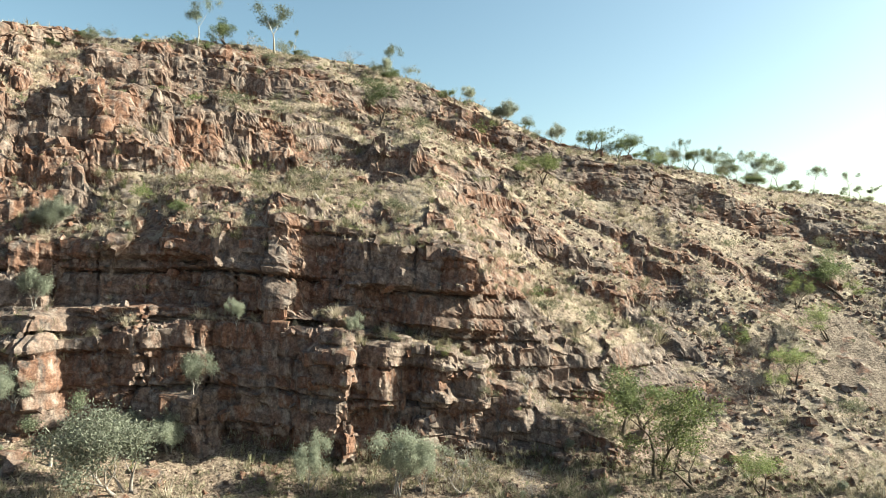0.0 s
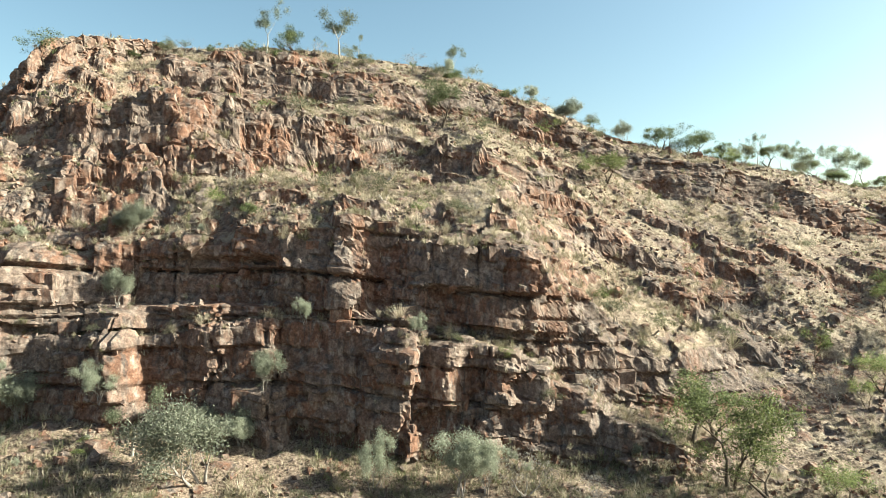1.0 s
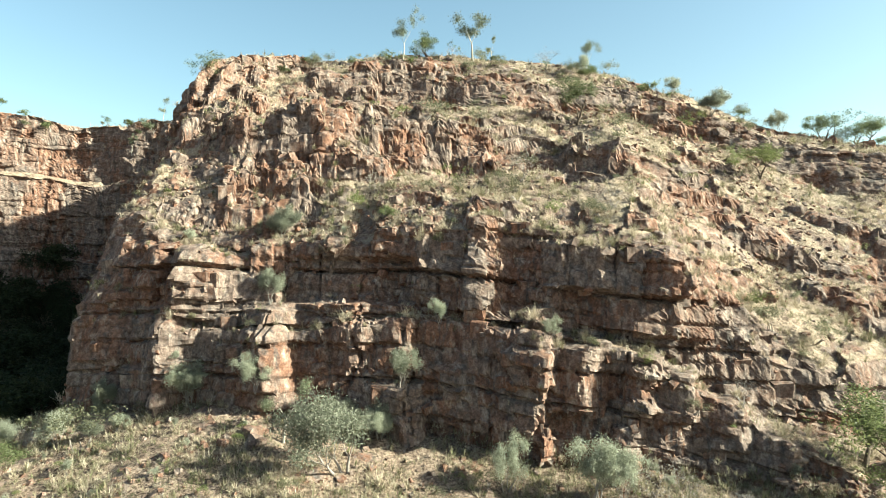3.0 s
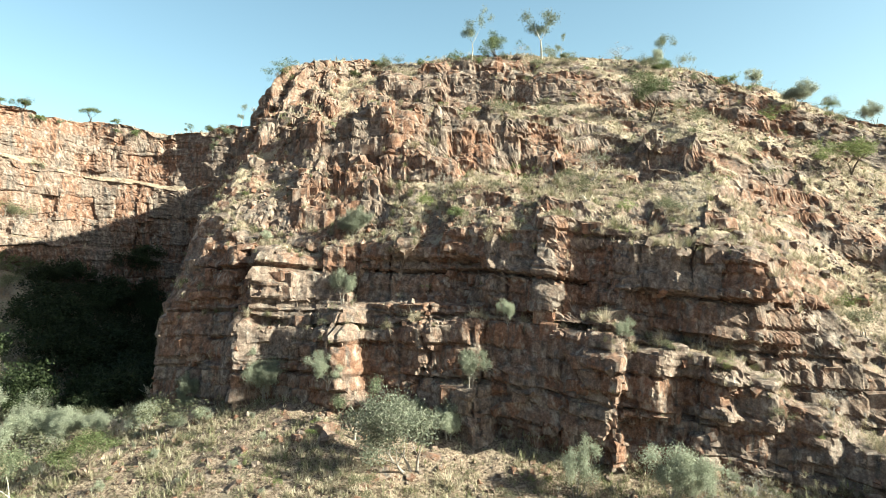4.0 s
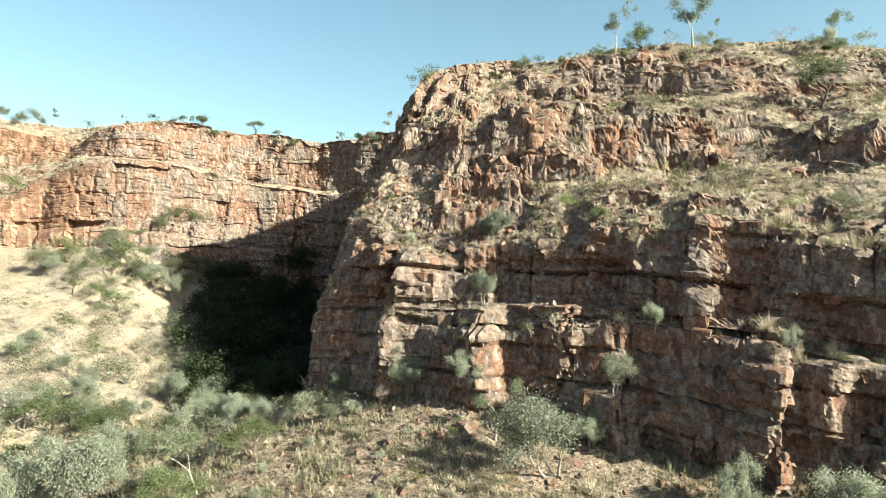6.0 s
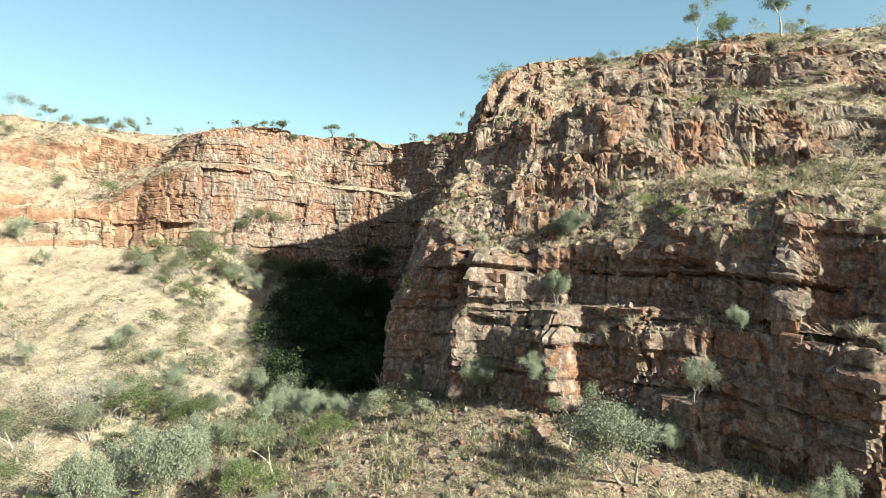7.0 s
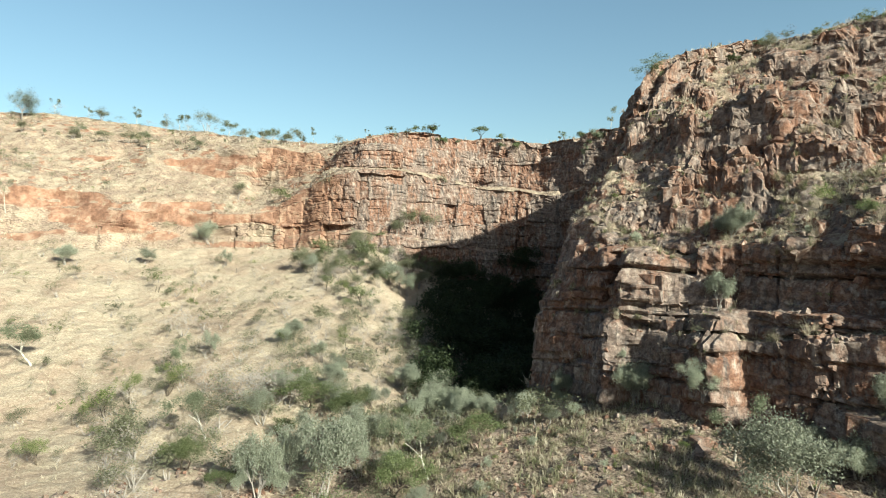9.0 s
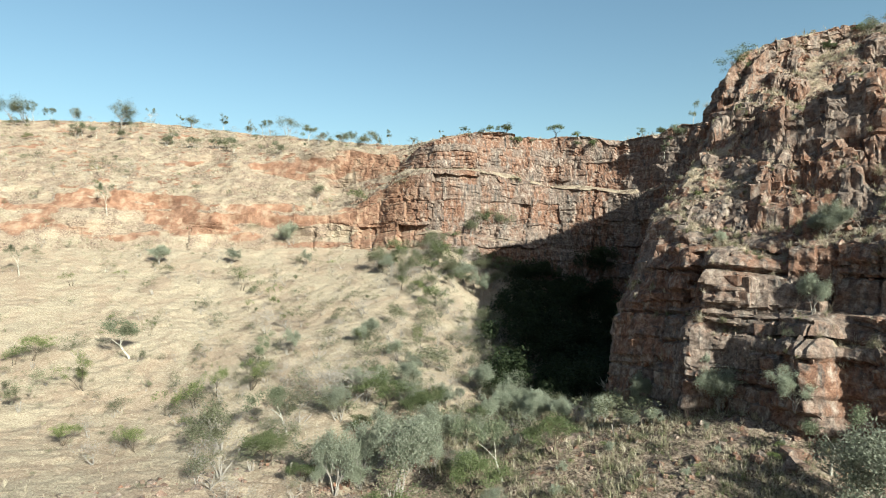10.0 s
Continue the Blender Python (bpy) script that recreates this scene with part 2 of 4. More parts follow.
# spacing of the mesh: fine on the faces towards the valley, coarse in the gorge's hidden side
us = [0.0]
while us[-1] < run[-1]:
    a = us[-1]
    us.append(a + (0.6 if a < run[1] else 0.175 if a < run[10] + 4 else 0.3 if a < run[11] else 0.9 if a < run[14] else 0.24 if a < run[21] else 0.36))
us = np.array(us)
VSTEPS = (8, 100, 24, 100, 160, 50, 120, 60, 70, 20, 6)
pd = np.stack([smooth_along(prof[:, i, 0], us) for i in range(9)], 1)
pz = np.stack([smooth_along(prof[:, i, 1], us) for i in range(9)], 1)
# the low cliff stays sheer to its east end
low_end = sstep(58.0, 61.0, us) * (1 - sstep(65, 68, us))
pd[:, 3] = pd[:, 2] + (pd[:, 3] - pd[:, 2]) * (1 - 0.6 * low_end)
pd[:, 1] = pd[:, 1] * (1 - 0.65 * low_end)
pd = np.concatenate([pd[:, :1] - 0.6, pd, pd[:, 8:] + 28, pd[:, 8:] + 75], 1)
pz = np.concatenate([pz[:, :1] - 4.0, pz, pz[:, 8:] + 0.6, pz[:, 8:] - 12], 1)
vs = np.concatenate([i + np.arange(n) / n for i, n in enumerate(VSTEPS)] + [[len(VSTEPS)]])
vi = np.minimum(vs.astype(int), len(VSTEPS) - 1)
vf = vs - vi
D = pd[:, vi] * (1 - vf) + pd[:, vi + 1] * vf
Z = pz[:, vi] * (1 - vf) + pz[:, vi + 1] * vf
fx, fy, th = smooth_along(feet[:, 0], us), smooth_along(feet[:, 1], us), np.radians(smooth_along(turn, us))
U = np.repeat(us[:, None], D.shape[1], 1)


def plan(d):
    return fx[:, None] - np.sin(th)[:, None] * d, fy[:, None] + np.cos(th)[:, None] * d


# broad buttresses and hollows along the face, ledges on the slopes
X, Y = plan(D)
lower = sstep(0.5, 2.5, vs)[None] * (1 - sstep(8.5, 9.2, vs))[None]
D = D + (3.0 * (fbm(X / 8, Y / 8, Z / 26, 3, 3) - 0.5) + 1.0 * (fbm(X / 3.1, Y / 3.1, Z / 9, 4, 2) - 0.5)) * lower
west_side = sstep(run[21] - 8, run[21] + 4, U)
D = D + west_side * 7.0 * (fbm(U / 9, Z / 6, 0.5, 17, 3) - 0.5) * lower
X, Y = plan(D)
upper = sstep(3.9, 4.3, vs)[None] * (1 - sstep(8.8, 9.3, vs))[None]
Z = Z + 2.4 * (fbm(X / 10, Y / 10, 0, 5, 4) - 0.5) * upper
stony = sstep(4.0, 4.2, vs)[None] * (1 - sstep(6.2, 6.8, vs))[None] * sstep(run[5], run[7], U) * (1 - sstep(run[10], run[11], U))
outcrop = sstep(0.515, 0.575, fbm(X / 6, Y / 6, 0.3, 11, 4) + 0.055 * stony - 0.07 * (1 - sstep(run[3], run[5], U))) * upper * (1 - 0.85 * sstep(run[19], run[20], U))
step_h = 2.2
wander = 3.0 * fbm(X / 5.5, Y / 5.5, 0, 21, 2)
jog = U + 2.2 * (fbm(X / 2.5, Y / 2.5, 0, 23, 2) - 0.5)
wander = wander + 0.6 * hash01(np.floor(jog / 4.2), np.floor(D / 6.5), 1, 25)
zz = (Z + 0.02 * U + wander) / step_h
cell = np.floor(zz)
stepped = step_h * (cell + 0.3 * (zz - cell) + 0.7 * sstep(0.66, 0.92, zz - cell)) - 0.02 * U - wander
Z = Z + (stepped - Z) * outcrop * 0.9
Z = Z + 1.6 * (hash01(np.floor(jog / 3.4), 3, 1, 29) - 0.5) * np.exp(-(((vs - 4.0) / 0.4) ** 2))[None] * (1 - sstep(run[10] - 2, run[11], U))

# crags on the slopes: place along the foot, level on the profile, width, height, depth back into the slope
CRAGS = (
    (86.8, 5.55, 6.0, 3.4, 5.0), (76.9, 5.50, 4.4, 2.8, 3.5), (79.4, 5.42, 3.6, 2.0, 3.5), (91.0, 5.35, 4.0, 2.6, 4.0),
    (94.4, 4.72, 5.2, 3.4, 5.0), (100.0, 4.62, 4.0, 3.0, 4.0), (104.0, 4.70, 4.2, 2.2, 3.5), (99.8, 5.60, 6.5, 3.0, 5.0),
    (106.8, 5.75, 4.5, 2.8, 4.0), (86.4, 7.30, 5.0, 2.2, 3.0), (90.8, 7.45, 6.0, 2.8, 4.0), (95.2, 7.40, 5.0, 2.6, 4.0),
    (83.7, 4.16, 3.0, 1.5, 2.5), (72.2, 6.90, 4.0, 2.4, 3.0), (73.2, 4.90, 3.0, 1.5, 2.5), (59.6, 4.45, 7.5, 2.0, 4.0),
)
CRAGS_EAST = (
    (46.3, 6.95, 6.0, 2.4, 5.0), (54.5, 6.15, 4.0, 1.7, 3.0), (57.8, 6.10, 4.0, 1.6, 3.0), (60.9, 6.30, 5.0, 1.6, 3.0), (112.3, 6.30, 7.0, 3.0, 4.0),
    (110.3, 7.20, 7.0, 2.6, 4.0), (117.8, 5.70, 6.0, 3.0, 4.0), (120.3, 6.70, 7.0, 3.0, 4.0), (126.8, 6.80, 6.0, 2.4, 4.0), (115.8, 7.70, 8.0, 2.2, 4.0),
    (64.8, 5.95, 4.0, 1.3, 2.5), (49.2, 6.20, 4.5, 1.8, 3.5), (69.0, 4.12, 3.0, 1.0, 2.0), (65.4, 4.12, 4.5, 1.1, 2.0),
)


def crag(u, d, z, craggy):
    """Blocks of rock standing out of the slope, with a sheer broken front and a top that runs back level."""
    for k, (c, level, wide, high, deep) in enumerate(CRAGS + CRAGS_EAST):
        i0 = int(np.searchsorted(us, c))
        front = np.interp(level, vs, d[min(i0, len(us) - 1)])
        q = np.floor((u - c) / 1.9 + 0.5)
        s = d - front - 1.0 * (hash01(q, k, 1, 141) - 0.5) - 0.3 * (hash01(np.floor((u - c) / 0.8), k, 3, 143) - 0.5)
        side = np.abs(u - c) + 1.0 * (hash01(np.floor(d / 0.8), k, 2, 142) - 0.5)
        inside_ = (1 - sstep(wide / 2 - 0.35, wide / 2 + 0.35, side)) * sstep(-0.30, 0.30, s) * (1 - sstep(0.35 * deep, deep, s))
        z = z + high * 0.5 * (0.9 + 0.25 * hash01(q, k, 5, 144)) * inside_
        craggy = np.maximum(craggy, inside_ * (s < 0.45 * deep))
    return z, craggy


Z, outcrop = crag(U, D, Z, outcrop)


def even_rows(rows):
    """Respace the rows evenly up the profile, so that sheer fronts are as finely divided as the slopes."""
    step = np.hypot(np.diff(D, axis=1), np.diff(Z, axis=1)) * np.where(vs[1:] > 9.3, 0.12, np.where(vs[1:] < 4.2, 1.25, 1.0))[None]
    pad = np.pad(step, ((8, 8), (0, 0)), mode="edge")
    step = np.mean([pad[k: k + len(step)] for k in range(17)], 0)
    up = np.concatenate([np.zeros((len(step), 1)), np.cumsum(step, 1)], 1)
    up = up / up[:, -1:]
    at = np.linspace(0, 1, rows)
    return [np.stack([np.interp(at, a, b) for a, b in zip(up, grid)]) for grid in (D, Z, outcrop, np.repeat(vs[None], len(us), 0))]


D, Z, outcrop, V = even_rows(420)
U = np.repeat(us[:, None], V.shape[1], 1)
X, Y = plan(D)
upper = sstep(3.9, 4.3, V) * (1 - sstep(8.8, 9.3, V))


def normals(x, y, z):
    p = np.stack([x, y, z], -1)
    n = np.cross(np.gradient(p, axis=1), np.gradient(p, axis=0))
    return n / (np.linalg.norm(n, axis=-1, keepdims=True) + 1e-9)


N = normals(X, Y, Z)
if np.median(N[..., 2]) < 0:
    N = -N
steep = sstep(0.62, 0.86, np.sqrt(np.clip(1 - N[..., 2] ** 2, 0, 1)))
face = np.maximum(sstep(0.3, 1.0, V) * (1 - sstep(3.9, 4.15, V)), 0) * sstep(0.35, 0.6, np.sqrt(np.clip(1 - N[..., 2] ** 2, 0, 1)))
rock = np.clip(np.maximum(np.maximum(steep, face), 0.8 * outcrop), 0, 1)
bend = 1.1 * (fbm(X / 2.6, Y / 2.6, Z / 2.6, 33, 3) - 0.5)
dipz = Z - 0.11 * np.clip(U - run[4], -6, run[7] - run[4]) + 0.8 * (fbm(U / 15, 0, Z / 30, 31, 2) - 0.5) + 0.9 * bend
along = U + bend + 0.35 * (fbm(X / 0.9, Y / 0.9, Z / 0.9, 35, 2) - 0.5)
c1, l1, e1, a1, b1, s1 = beds(dipz, along, 0.9, 4.2, 1.3, 5.0, 7)
c2, l2, e2, *_ = beds(dipz + 0.3, along + 40, 0.3, 1.5, 0.4, 2.2, 8)
c3, _, e3, a3, _, s3 = beds(dipz, along + 90 + 0.15 * Z, 4.0, 9.0, 3.0, 9.0, 9)
broken = sstep(0.47, 0.62, fbm(X / 4, Y / 4, Z / 3, 37, 2))
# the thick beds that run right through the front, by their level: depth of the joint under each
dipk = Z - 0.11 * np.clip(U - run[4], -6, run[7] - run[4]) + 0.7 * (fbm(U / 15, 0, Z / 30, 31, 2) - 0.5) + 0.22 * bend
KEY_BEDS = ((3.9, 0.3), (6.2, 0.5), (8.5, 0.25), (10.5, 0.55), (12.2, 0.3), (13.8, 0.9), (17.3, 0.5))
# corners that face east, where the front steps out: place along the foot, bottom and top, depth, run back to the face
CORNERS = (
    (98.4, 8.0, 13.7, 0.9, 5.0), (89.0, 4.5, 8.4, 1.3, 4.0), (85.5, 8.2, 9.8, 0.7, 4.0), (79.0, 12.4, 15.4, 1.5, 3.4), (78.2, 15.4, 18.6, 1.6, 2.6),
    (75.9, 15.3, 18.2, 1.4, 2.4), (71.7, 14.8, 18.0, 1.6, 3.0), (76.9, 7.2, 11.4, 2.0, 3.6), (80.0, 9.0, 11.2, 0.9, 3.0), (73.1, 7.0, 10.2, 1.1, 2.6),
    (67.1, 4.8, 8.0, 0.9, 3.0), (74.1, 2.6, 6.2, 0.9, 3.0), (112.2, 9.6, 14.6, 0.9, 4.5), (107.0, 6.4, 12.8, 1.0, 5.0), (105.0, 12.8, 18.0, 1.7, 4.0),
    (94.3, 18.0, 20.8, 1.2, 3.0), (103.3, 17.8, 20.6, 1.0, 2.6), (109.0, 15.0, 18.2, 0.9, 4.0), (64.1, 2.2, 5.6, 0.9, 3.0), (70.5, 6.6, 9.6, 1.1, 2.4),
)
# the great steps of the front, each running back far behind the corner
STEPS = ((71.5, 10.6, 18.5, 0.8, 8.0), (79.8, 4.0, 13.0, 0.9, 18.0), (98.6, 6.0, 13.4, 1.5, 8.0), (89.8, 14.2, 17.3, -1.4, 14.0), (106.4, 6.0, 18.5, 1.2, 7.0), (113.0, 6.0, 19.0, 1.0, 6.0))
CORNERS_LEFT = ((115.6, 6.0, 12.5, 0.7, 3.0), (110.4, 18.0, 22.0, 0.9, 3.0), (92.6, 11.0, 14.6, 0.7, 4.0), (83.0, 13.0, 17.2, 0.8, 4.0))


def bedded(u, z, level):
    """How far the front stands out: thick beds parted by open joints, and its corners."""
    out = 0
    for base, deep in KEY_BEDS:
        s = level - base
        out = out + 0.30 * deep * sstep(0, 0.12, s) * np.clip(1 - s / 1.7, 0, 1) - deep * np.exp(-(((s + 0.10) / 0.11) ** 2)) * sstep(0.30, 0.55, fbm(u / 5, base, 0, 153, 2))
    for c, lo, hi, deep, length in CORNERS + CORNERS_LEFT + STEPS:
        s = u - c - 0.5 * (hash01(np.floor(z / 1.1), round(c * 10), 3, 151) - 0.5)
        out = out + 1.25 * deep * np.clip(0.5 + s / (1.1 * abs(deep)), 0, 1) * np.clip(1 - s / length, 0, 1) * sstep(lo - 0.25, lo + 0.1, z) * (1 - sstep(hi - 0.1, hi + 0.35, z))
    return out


front = (1 - sstep(4.0, 4.5, V)) * sstep(run[2], run[3], U) * (1 - sstep(run[11] - 4, run[11], U))
broken = sstep(0.50, 0.64, fbm(X / 4, Y / 4, Z / 3, 37, 2))
flute = 1 - np.abs(2 * fbm(X / 1.3, Y / 1.3, Z / 4.2, 43, 3) - 1) * 2.2
back = sstep(run[13], run[15], U)
push = 0.30 * (c1 - 0.45) + 0.5 * broken * (c2 - 0.5) + 1.0 * (c3 - 0.5) - (s1 - 0.3) * 0.22 * a1 - (s3 - 0.35) * 0.2 * a3 - 0.12 * (b1 - 0.5)
push = push - (0.16 + 0.06 * back) * l1 - 0.30 * e1 - broken * (0.16 * l2 + 0.22 * e2) - 0.5 * e3
push = push + 0.55 * (fbm(X / 1.5, Y / 1.5, Z / 1.8, 41, 5) - 0.5) + 0.12 * (flute - 0.6) + 0.34 * (fbm(X / 0.45, Y / 0.45, Z / 0.5, 47, 2) - 0.5)
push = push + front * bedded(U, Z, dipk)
c4, l4, e4, *_ = beds(dipz + 0.6 * bend, along + 17, 0.7, 2.2, 1.2, 4.5, 13)
push = push + upper * (0.7 * (c4 - 0.5) - 0.25 * e4 - 0.35 * l4)
push = push * (1 - 0.5 * np.exp(-((U - run[10]) / 3.5) ** 2))
# the gorge's far wall: an overhanging cap, many thin level beds below it
thin = np.abs((dipz / 1.15 + 0.4 * hash01(np.floor(dipz / 1.15), 3, 3, 161)) % 1.0 - 0.5) * 2
push = push + back * (0.5 * (c1 - 0.45) + 0.35 * (c2 - 0.5) - 0.10 * sstep(0.80, 0.97, thin) * (V < 5) + 0.6 * (flute - 0.6) * (V > 5) + 1.3 * (c3 - 0.5) - 0.4 * e3)
push = push * (1 - 0.3 * back)
push = push * (1 - 0.35 * sstep(run[19] + 3, run[20] + 6, U)) * (1 - 0.6 * sstep(run[21] - 2, run[21] + 8, U))
rubble = 0.42 * (fbm(X / 0.7, Y / 0.7, Z / 0.7, 51, 3) - 0.5) + 1.6 * np.maximum(fbm(X / 1.3, Y / 1.3, Z / 1.3, 61, 3) - 0.58, 0)
loose = sstep(0.58, 0.66, fbm(X / 1.3, Y / 1.3, Z / 1.3, 61, 3))
H = rock * push * (1 - 0.40 * upper) + (1 - rock) * rubble
rock = np.maximum(rock, 0.8 * loose)
patchy = sstep(0.37, 0.57, fbm(X / 14, Y / 14, Z / 3.5, 63, 4)) * sstep(0.8, 2.4, V + 1.2 * (fbm(X / 9, Y / 9, 0, 65, 3) - 0.5))
rock = rock * (1 - sstep(run[20] + 2, run[21] + 4, U) * (1 - patchy))
N2 = N * np.array([1, 1, 0.35]) * rock[..., None] + N * (1 - rock[..., None])
P = np.stack([X, Y, Z], -1) + N2 * H[..., None]


def grid_mesh(name, pts, attrs, material):
    a, b = pts.shape[:2]
    i = np.arange(a * b).reshape(a, b)
    q = np.stack([i[:-1, :-1], i[1:, :-1], i[1:, 1:], i[:-1, 1:]], -1).reshape(-1, 4)
    me = bpy.data.meshes.new(name)
    me.vertices.add(a * b)
    me.vertices.foreach_set("co", pts.reshape(-1).astype(np.float32))
    me.loops.add(q.size)
    me.loops.foreach_set("vertex_index", q.reshape(-1).astype(np.int32))
    me.polygons.add(len(q))
    me.polygons.foreach_set("loop_start", np.arange(0, q.size, 4, dtype=np.int32))
    for key, val in attrs.items():
        me.attributes.new(key, "FLOAT", "POINT").data.foreach_set("value", np.asarray(val, np.float32).reshape(-1))
    me.materials.append(material)
    me.update(calc_edges=True)
    me.shade_flat()
    return me


hill = new("hill", grid_mesh("hill", P, {"rock": rock, "tone": c1, "straw": 0.01 - 0.02 * sstep(run[20], run[22], U), "earth": 0.85 * sstep(run[19], run[20] + 2, U)}, HILL))
tagged(hill, "red-brown bedded sandstone cliff and grassy rocky hill round a gorge", "cliff", kind="structure")

# ---- the ground: talus, valley floor and far plain ----
line = np.stack([fx, fy], 1)[::6]
foot_z = pz[::6, 1]
ring = np.concatenate([[[1200, -900], [500, 0], [150, 40]], line, [[-110, -120], [-300, -400], [-600, -900]]])
ring_z = np.concatenate([[-2, -2, -2], foot_z, [18, 18, 18]])


def inside(px, py, poly):
    x0, y0 = poly[:, 0], poly[:, 1]
    x1, y1 = np.roll(x0, -1), np.roll(y0, -1)
    hit = np.zeros(px.shape, bool)
    for a, b, c, d in zip(x0, y0, x1, y1):
        hit ^= ((b > py) != (d > py)) & (px < (c - a) * (py - b) / (d - b + 1e-12) + a)
    return hit


def to_line(px, py, poly, pz_):
    """Distance to the foot line, and the foot's height there."""
    best, zz_ = np.full(px.shape, 1e9), np.zeros(px.shape)
    for (a, b), (c, d), z0, z1 in zip(poly[:-1], poly[1:], pz_[:-1], pz_[1:]):
        ux, uy = c - a, d - b
        t = np.clip(((px - a) * ux + (py - b) * uy) / (ux * ux + uy * uy + 1e-12), 0, 1)
        q = np.hypot(px - a - t * ux, py - b - t * uy)
        m = q < best
        best, zz_ = np.where(m, q, best), np.where(m, z0 + t * (z1 - z0), zz_)
    return best, zz_


n_front = int(np.searchsorted(us[::6], run[10]))
n_wall = int(np.searchsorted(us[::6], run[13]))
front_line, front_z = line[: n_front + 1], foot_z[: n_front + 1]
wall_line, wall_z = ring[n_wall + 3:], ring_z[n_wall + 3:]


def ground_height(px, py):
    valley = 0.6 + 1.4 * fbm(px / 25, py / 25, 0, 71, 3) + 0.06 * np.maximum(py - 30, 0)
    d, z = to_line(px, py, front_line, front_z)
    talus = z + 0.5 - (0.27 + 0.10 * sstep(-30, -50, px)) * d
    d2, z2 = to_line(px, py, wall_line, wall_z)
    slope = z2 + 0.6 - (0.34 + 0.16 * sstep(22, 50, py)) * d2
    k = 1.2
    out = k * np.log(np.exp((valley - 10) / k) + np.exp((np.maximum(talus, -20) - 10) / k) + np.exp((np.maximum(slope, -20) - 10) / k)) + 10
    d3, z3 = to_line(px, py, ring, ring_z)
    within = z3 - 2.5 + np.minimum(0.45 * d3, 30)
    return np.where(inside(px, py, ring), out, np.minimum(within, 34 - 28 * sstep(-5, 60, px)))


def ground_grid(xs, ys):
    px, py = np.meshgrid(xs, ys, indexing="ij")
    z = ground_height(px, py)
    return px, py, z


def spread(lo, hi, step, far):
    """Even steps in the middle, growing steps out to the horizon."""
    mid = np.arange(lo, hi + step, step)
    grow = np.cumsum(step * 1.16 ** np.arange(1, 60))
    grow = grow[grow < far]
    return np.concatenate([lo - grow[::-1], mid, mid[-1] + grow])


gx, gy, gz = ground_grid(spread(-125, 50, 0.42, 2500), spread(-4, 62, 0.42, 2500))
near = 1 - sstep(110, 220, np.hypot(gx, gy))
gz = gz + near * (0.9 * (fbm(gx / 4, gy / 4, 0, 81, 4) - 0.5) + 0.35 * (fbm(gx / 0.8, gy / 0.8, 0, 91, 3) - 0.5) + 0.5 * np.maximum(fbm(gx / 1.5, gy / 1.5, 5, 95, 2) - 0.64, 0))
grock = (0.75 - 0.7 * sstep(-44, -58, gx)) * sstep(0.60, 0.72, fbm(gx / 1.5, gy / 1.5, 5, 95, 2))
ground = new("ground", grid_mesh("ground", np.stack([gx, gy, gz], -1), {"rock": grock, "tone": hash01(gx * 1.3, gy * 1.3, 0, 2), "straw": -0.13 + 0.35 * sstep(-38, -50, gx), "earth": 0 * gx}, HILL))
tagged(ground, "stony tan talus and dry straw-coloured valley ground", "ground", kind="structure")

# ---- plants ----
from mathutils.bvhtree import BVHTree


def surface_tree(*obs):
    v, f, off = [], [], 0
    for o in obs:
        me = o.data
        co = np.empty(len(me.vertices) * 3, np.float32)
        me.vertices.foreach_get("co", co)
        idx = np.empty(len(me.loops), np.int32)
        me.loops.foreach_get("vertex_index", idx)
        v.append(co.reshape(-1, 3))
        f.append(idx.reshape(-1, 4) + off)
        off += len(me.vertices)
    return BVHTree.FromPolygons(np.concatenate(v).tolist(), np.concatenate(f).tolist())


LAND = surface_tree(hill, ground)


def drop(x, y, z):
    """The land's surface under a place."""
    hit, normal, _, _ = LAND.ray_cast(Vector((x, y, z + 2.5)), Vector((0, 0, -1)), 7.0)
    if hit is None:
        hit, normal, _, _ = LAND.find_nearest(Vector((x, y, z)))
    return hit, normal


def in_front(x, y, z):
    """Brings a plant that would stand inside the front of the cliff out to just before it."""
    if -42 < x < 14 and y < 47 and z < 14:
        hit, _, _, _ = LAND.ray_cast(Vector((x, y - 12, z + 1.2)), Vector((0, 1, 0)), 12.4)
        if hit is not None:
            y = hit.y - 0.5
    return y


def leaf_material(name, dark, pale, dry):
    m, n, l, b = nodes_of(name, 0.6, 0.25)
    info, geo = n.new("ShaderNodeObjectInfo"), n.new("ShaderNodeNewGeometry")
    c = ramp(n, l, geo.outputs["Random Per Island"], [(0.0, dark), (0.6, pale), (1.0, dry)])
    hue = n.new("ShaderNodeHueSaturation")
    mr = n.new("ShaderNodeMapRange")
    mr.inputs["To Min"].default_value, mr.inputs["To Max"].default_value = 0.75, 1.25
    l.new(info.outputs["Random"], mr.inputs["Value"])
    l.new(mr.outputs[0], hue.inputs["Value"])
    l.new(c, hue.inputs["Color"])
    l.new(hue.outputs[0], b.inputs["Base Color"])
    tr = n.new("ShaderNodeBsdfTranslucent")
    l.new(hue.outputs[0], tr.inputs["Color"])
    mx = n.new("ShaderNodeMixShader")
    mx.inputs[0].default_value = 0.5
    l.new(b.outputs[0], mx.inputs[1])
    l.new(tr.outputs[0], mx.inputs[2])
    l.new(mx.outputs[0], n["Material Output"].inputs["Surface"])
    return m


def bark_material(name, pale, dark):
    m, n, l, b = nodes_of(name, 0.85, 0.2)
    at = stretched(n, l, 1, 1, 0.35)
    f = tex(n, l, 9, 6, 0.65, at)
    l.new(ramp(n, l, f, [(0.35, dark), (0.55, pale)]), b.inputs["Base Color"])
    bump(n, l, b, f, 0.5, 0.03)
    return m


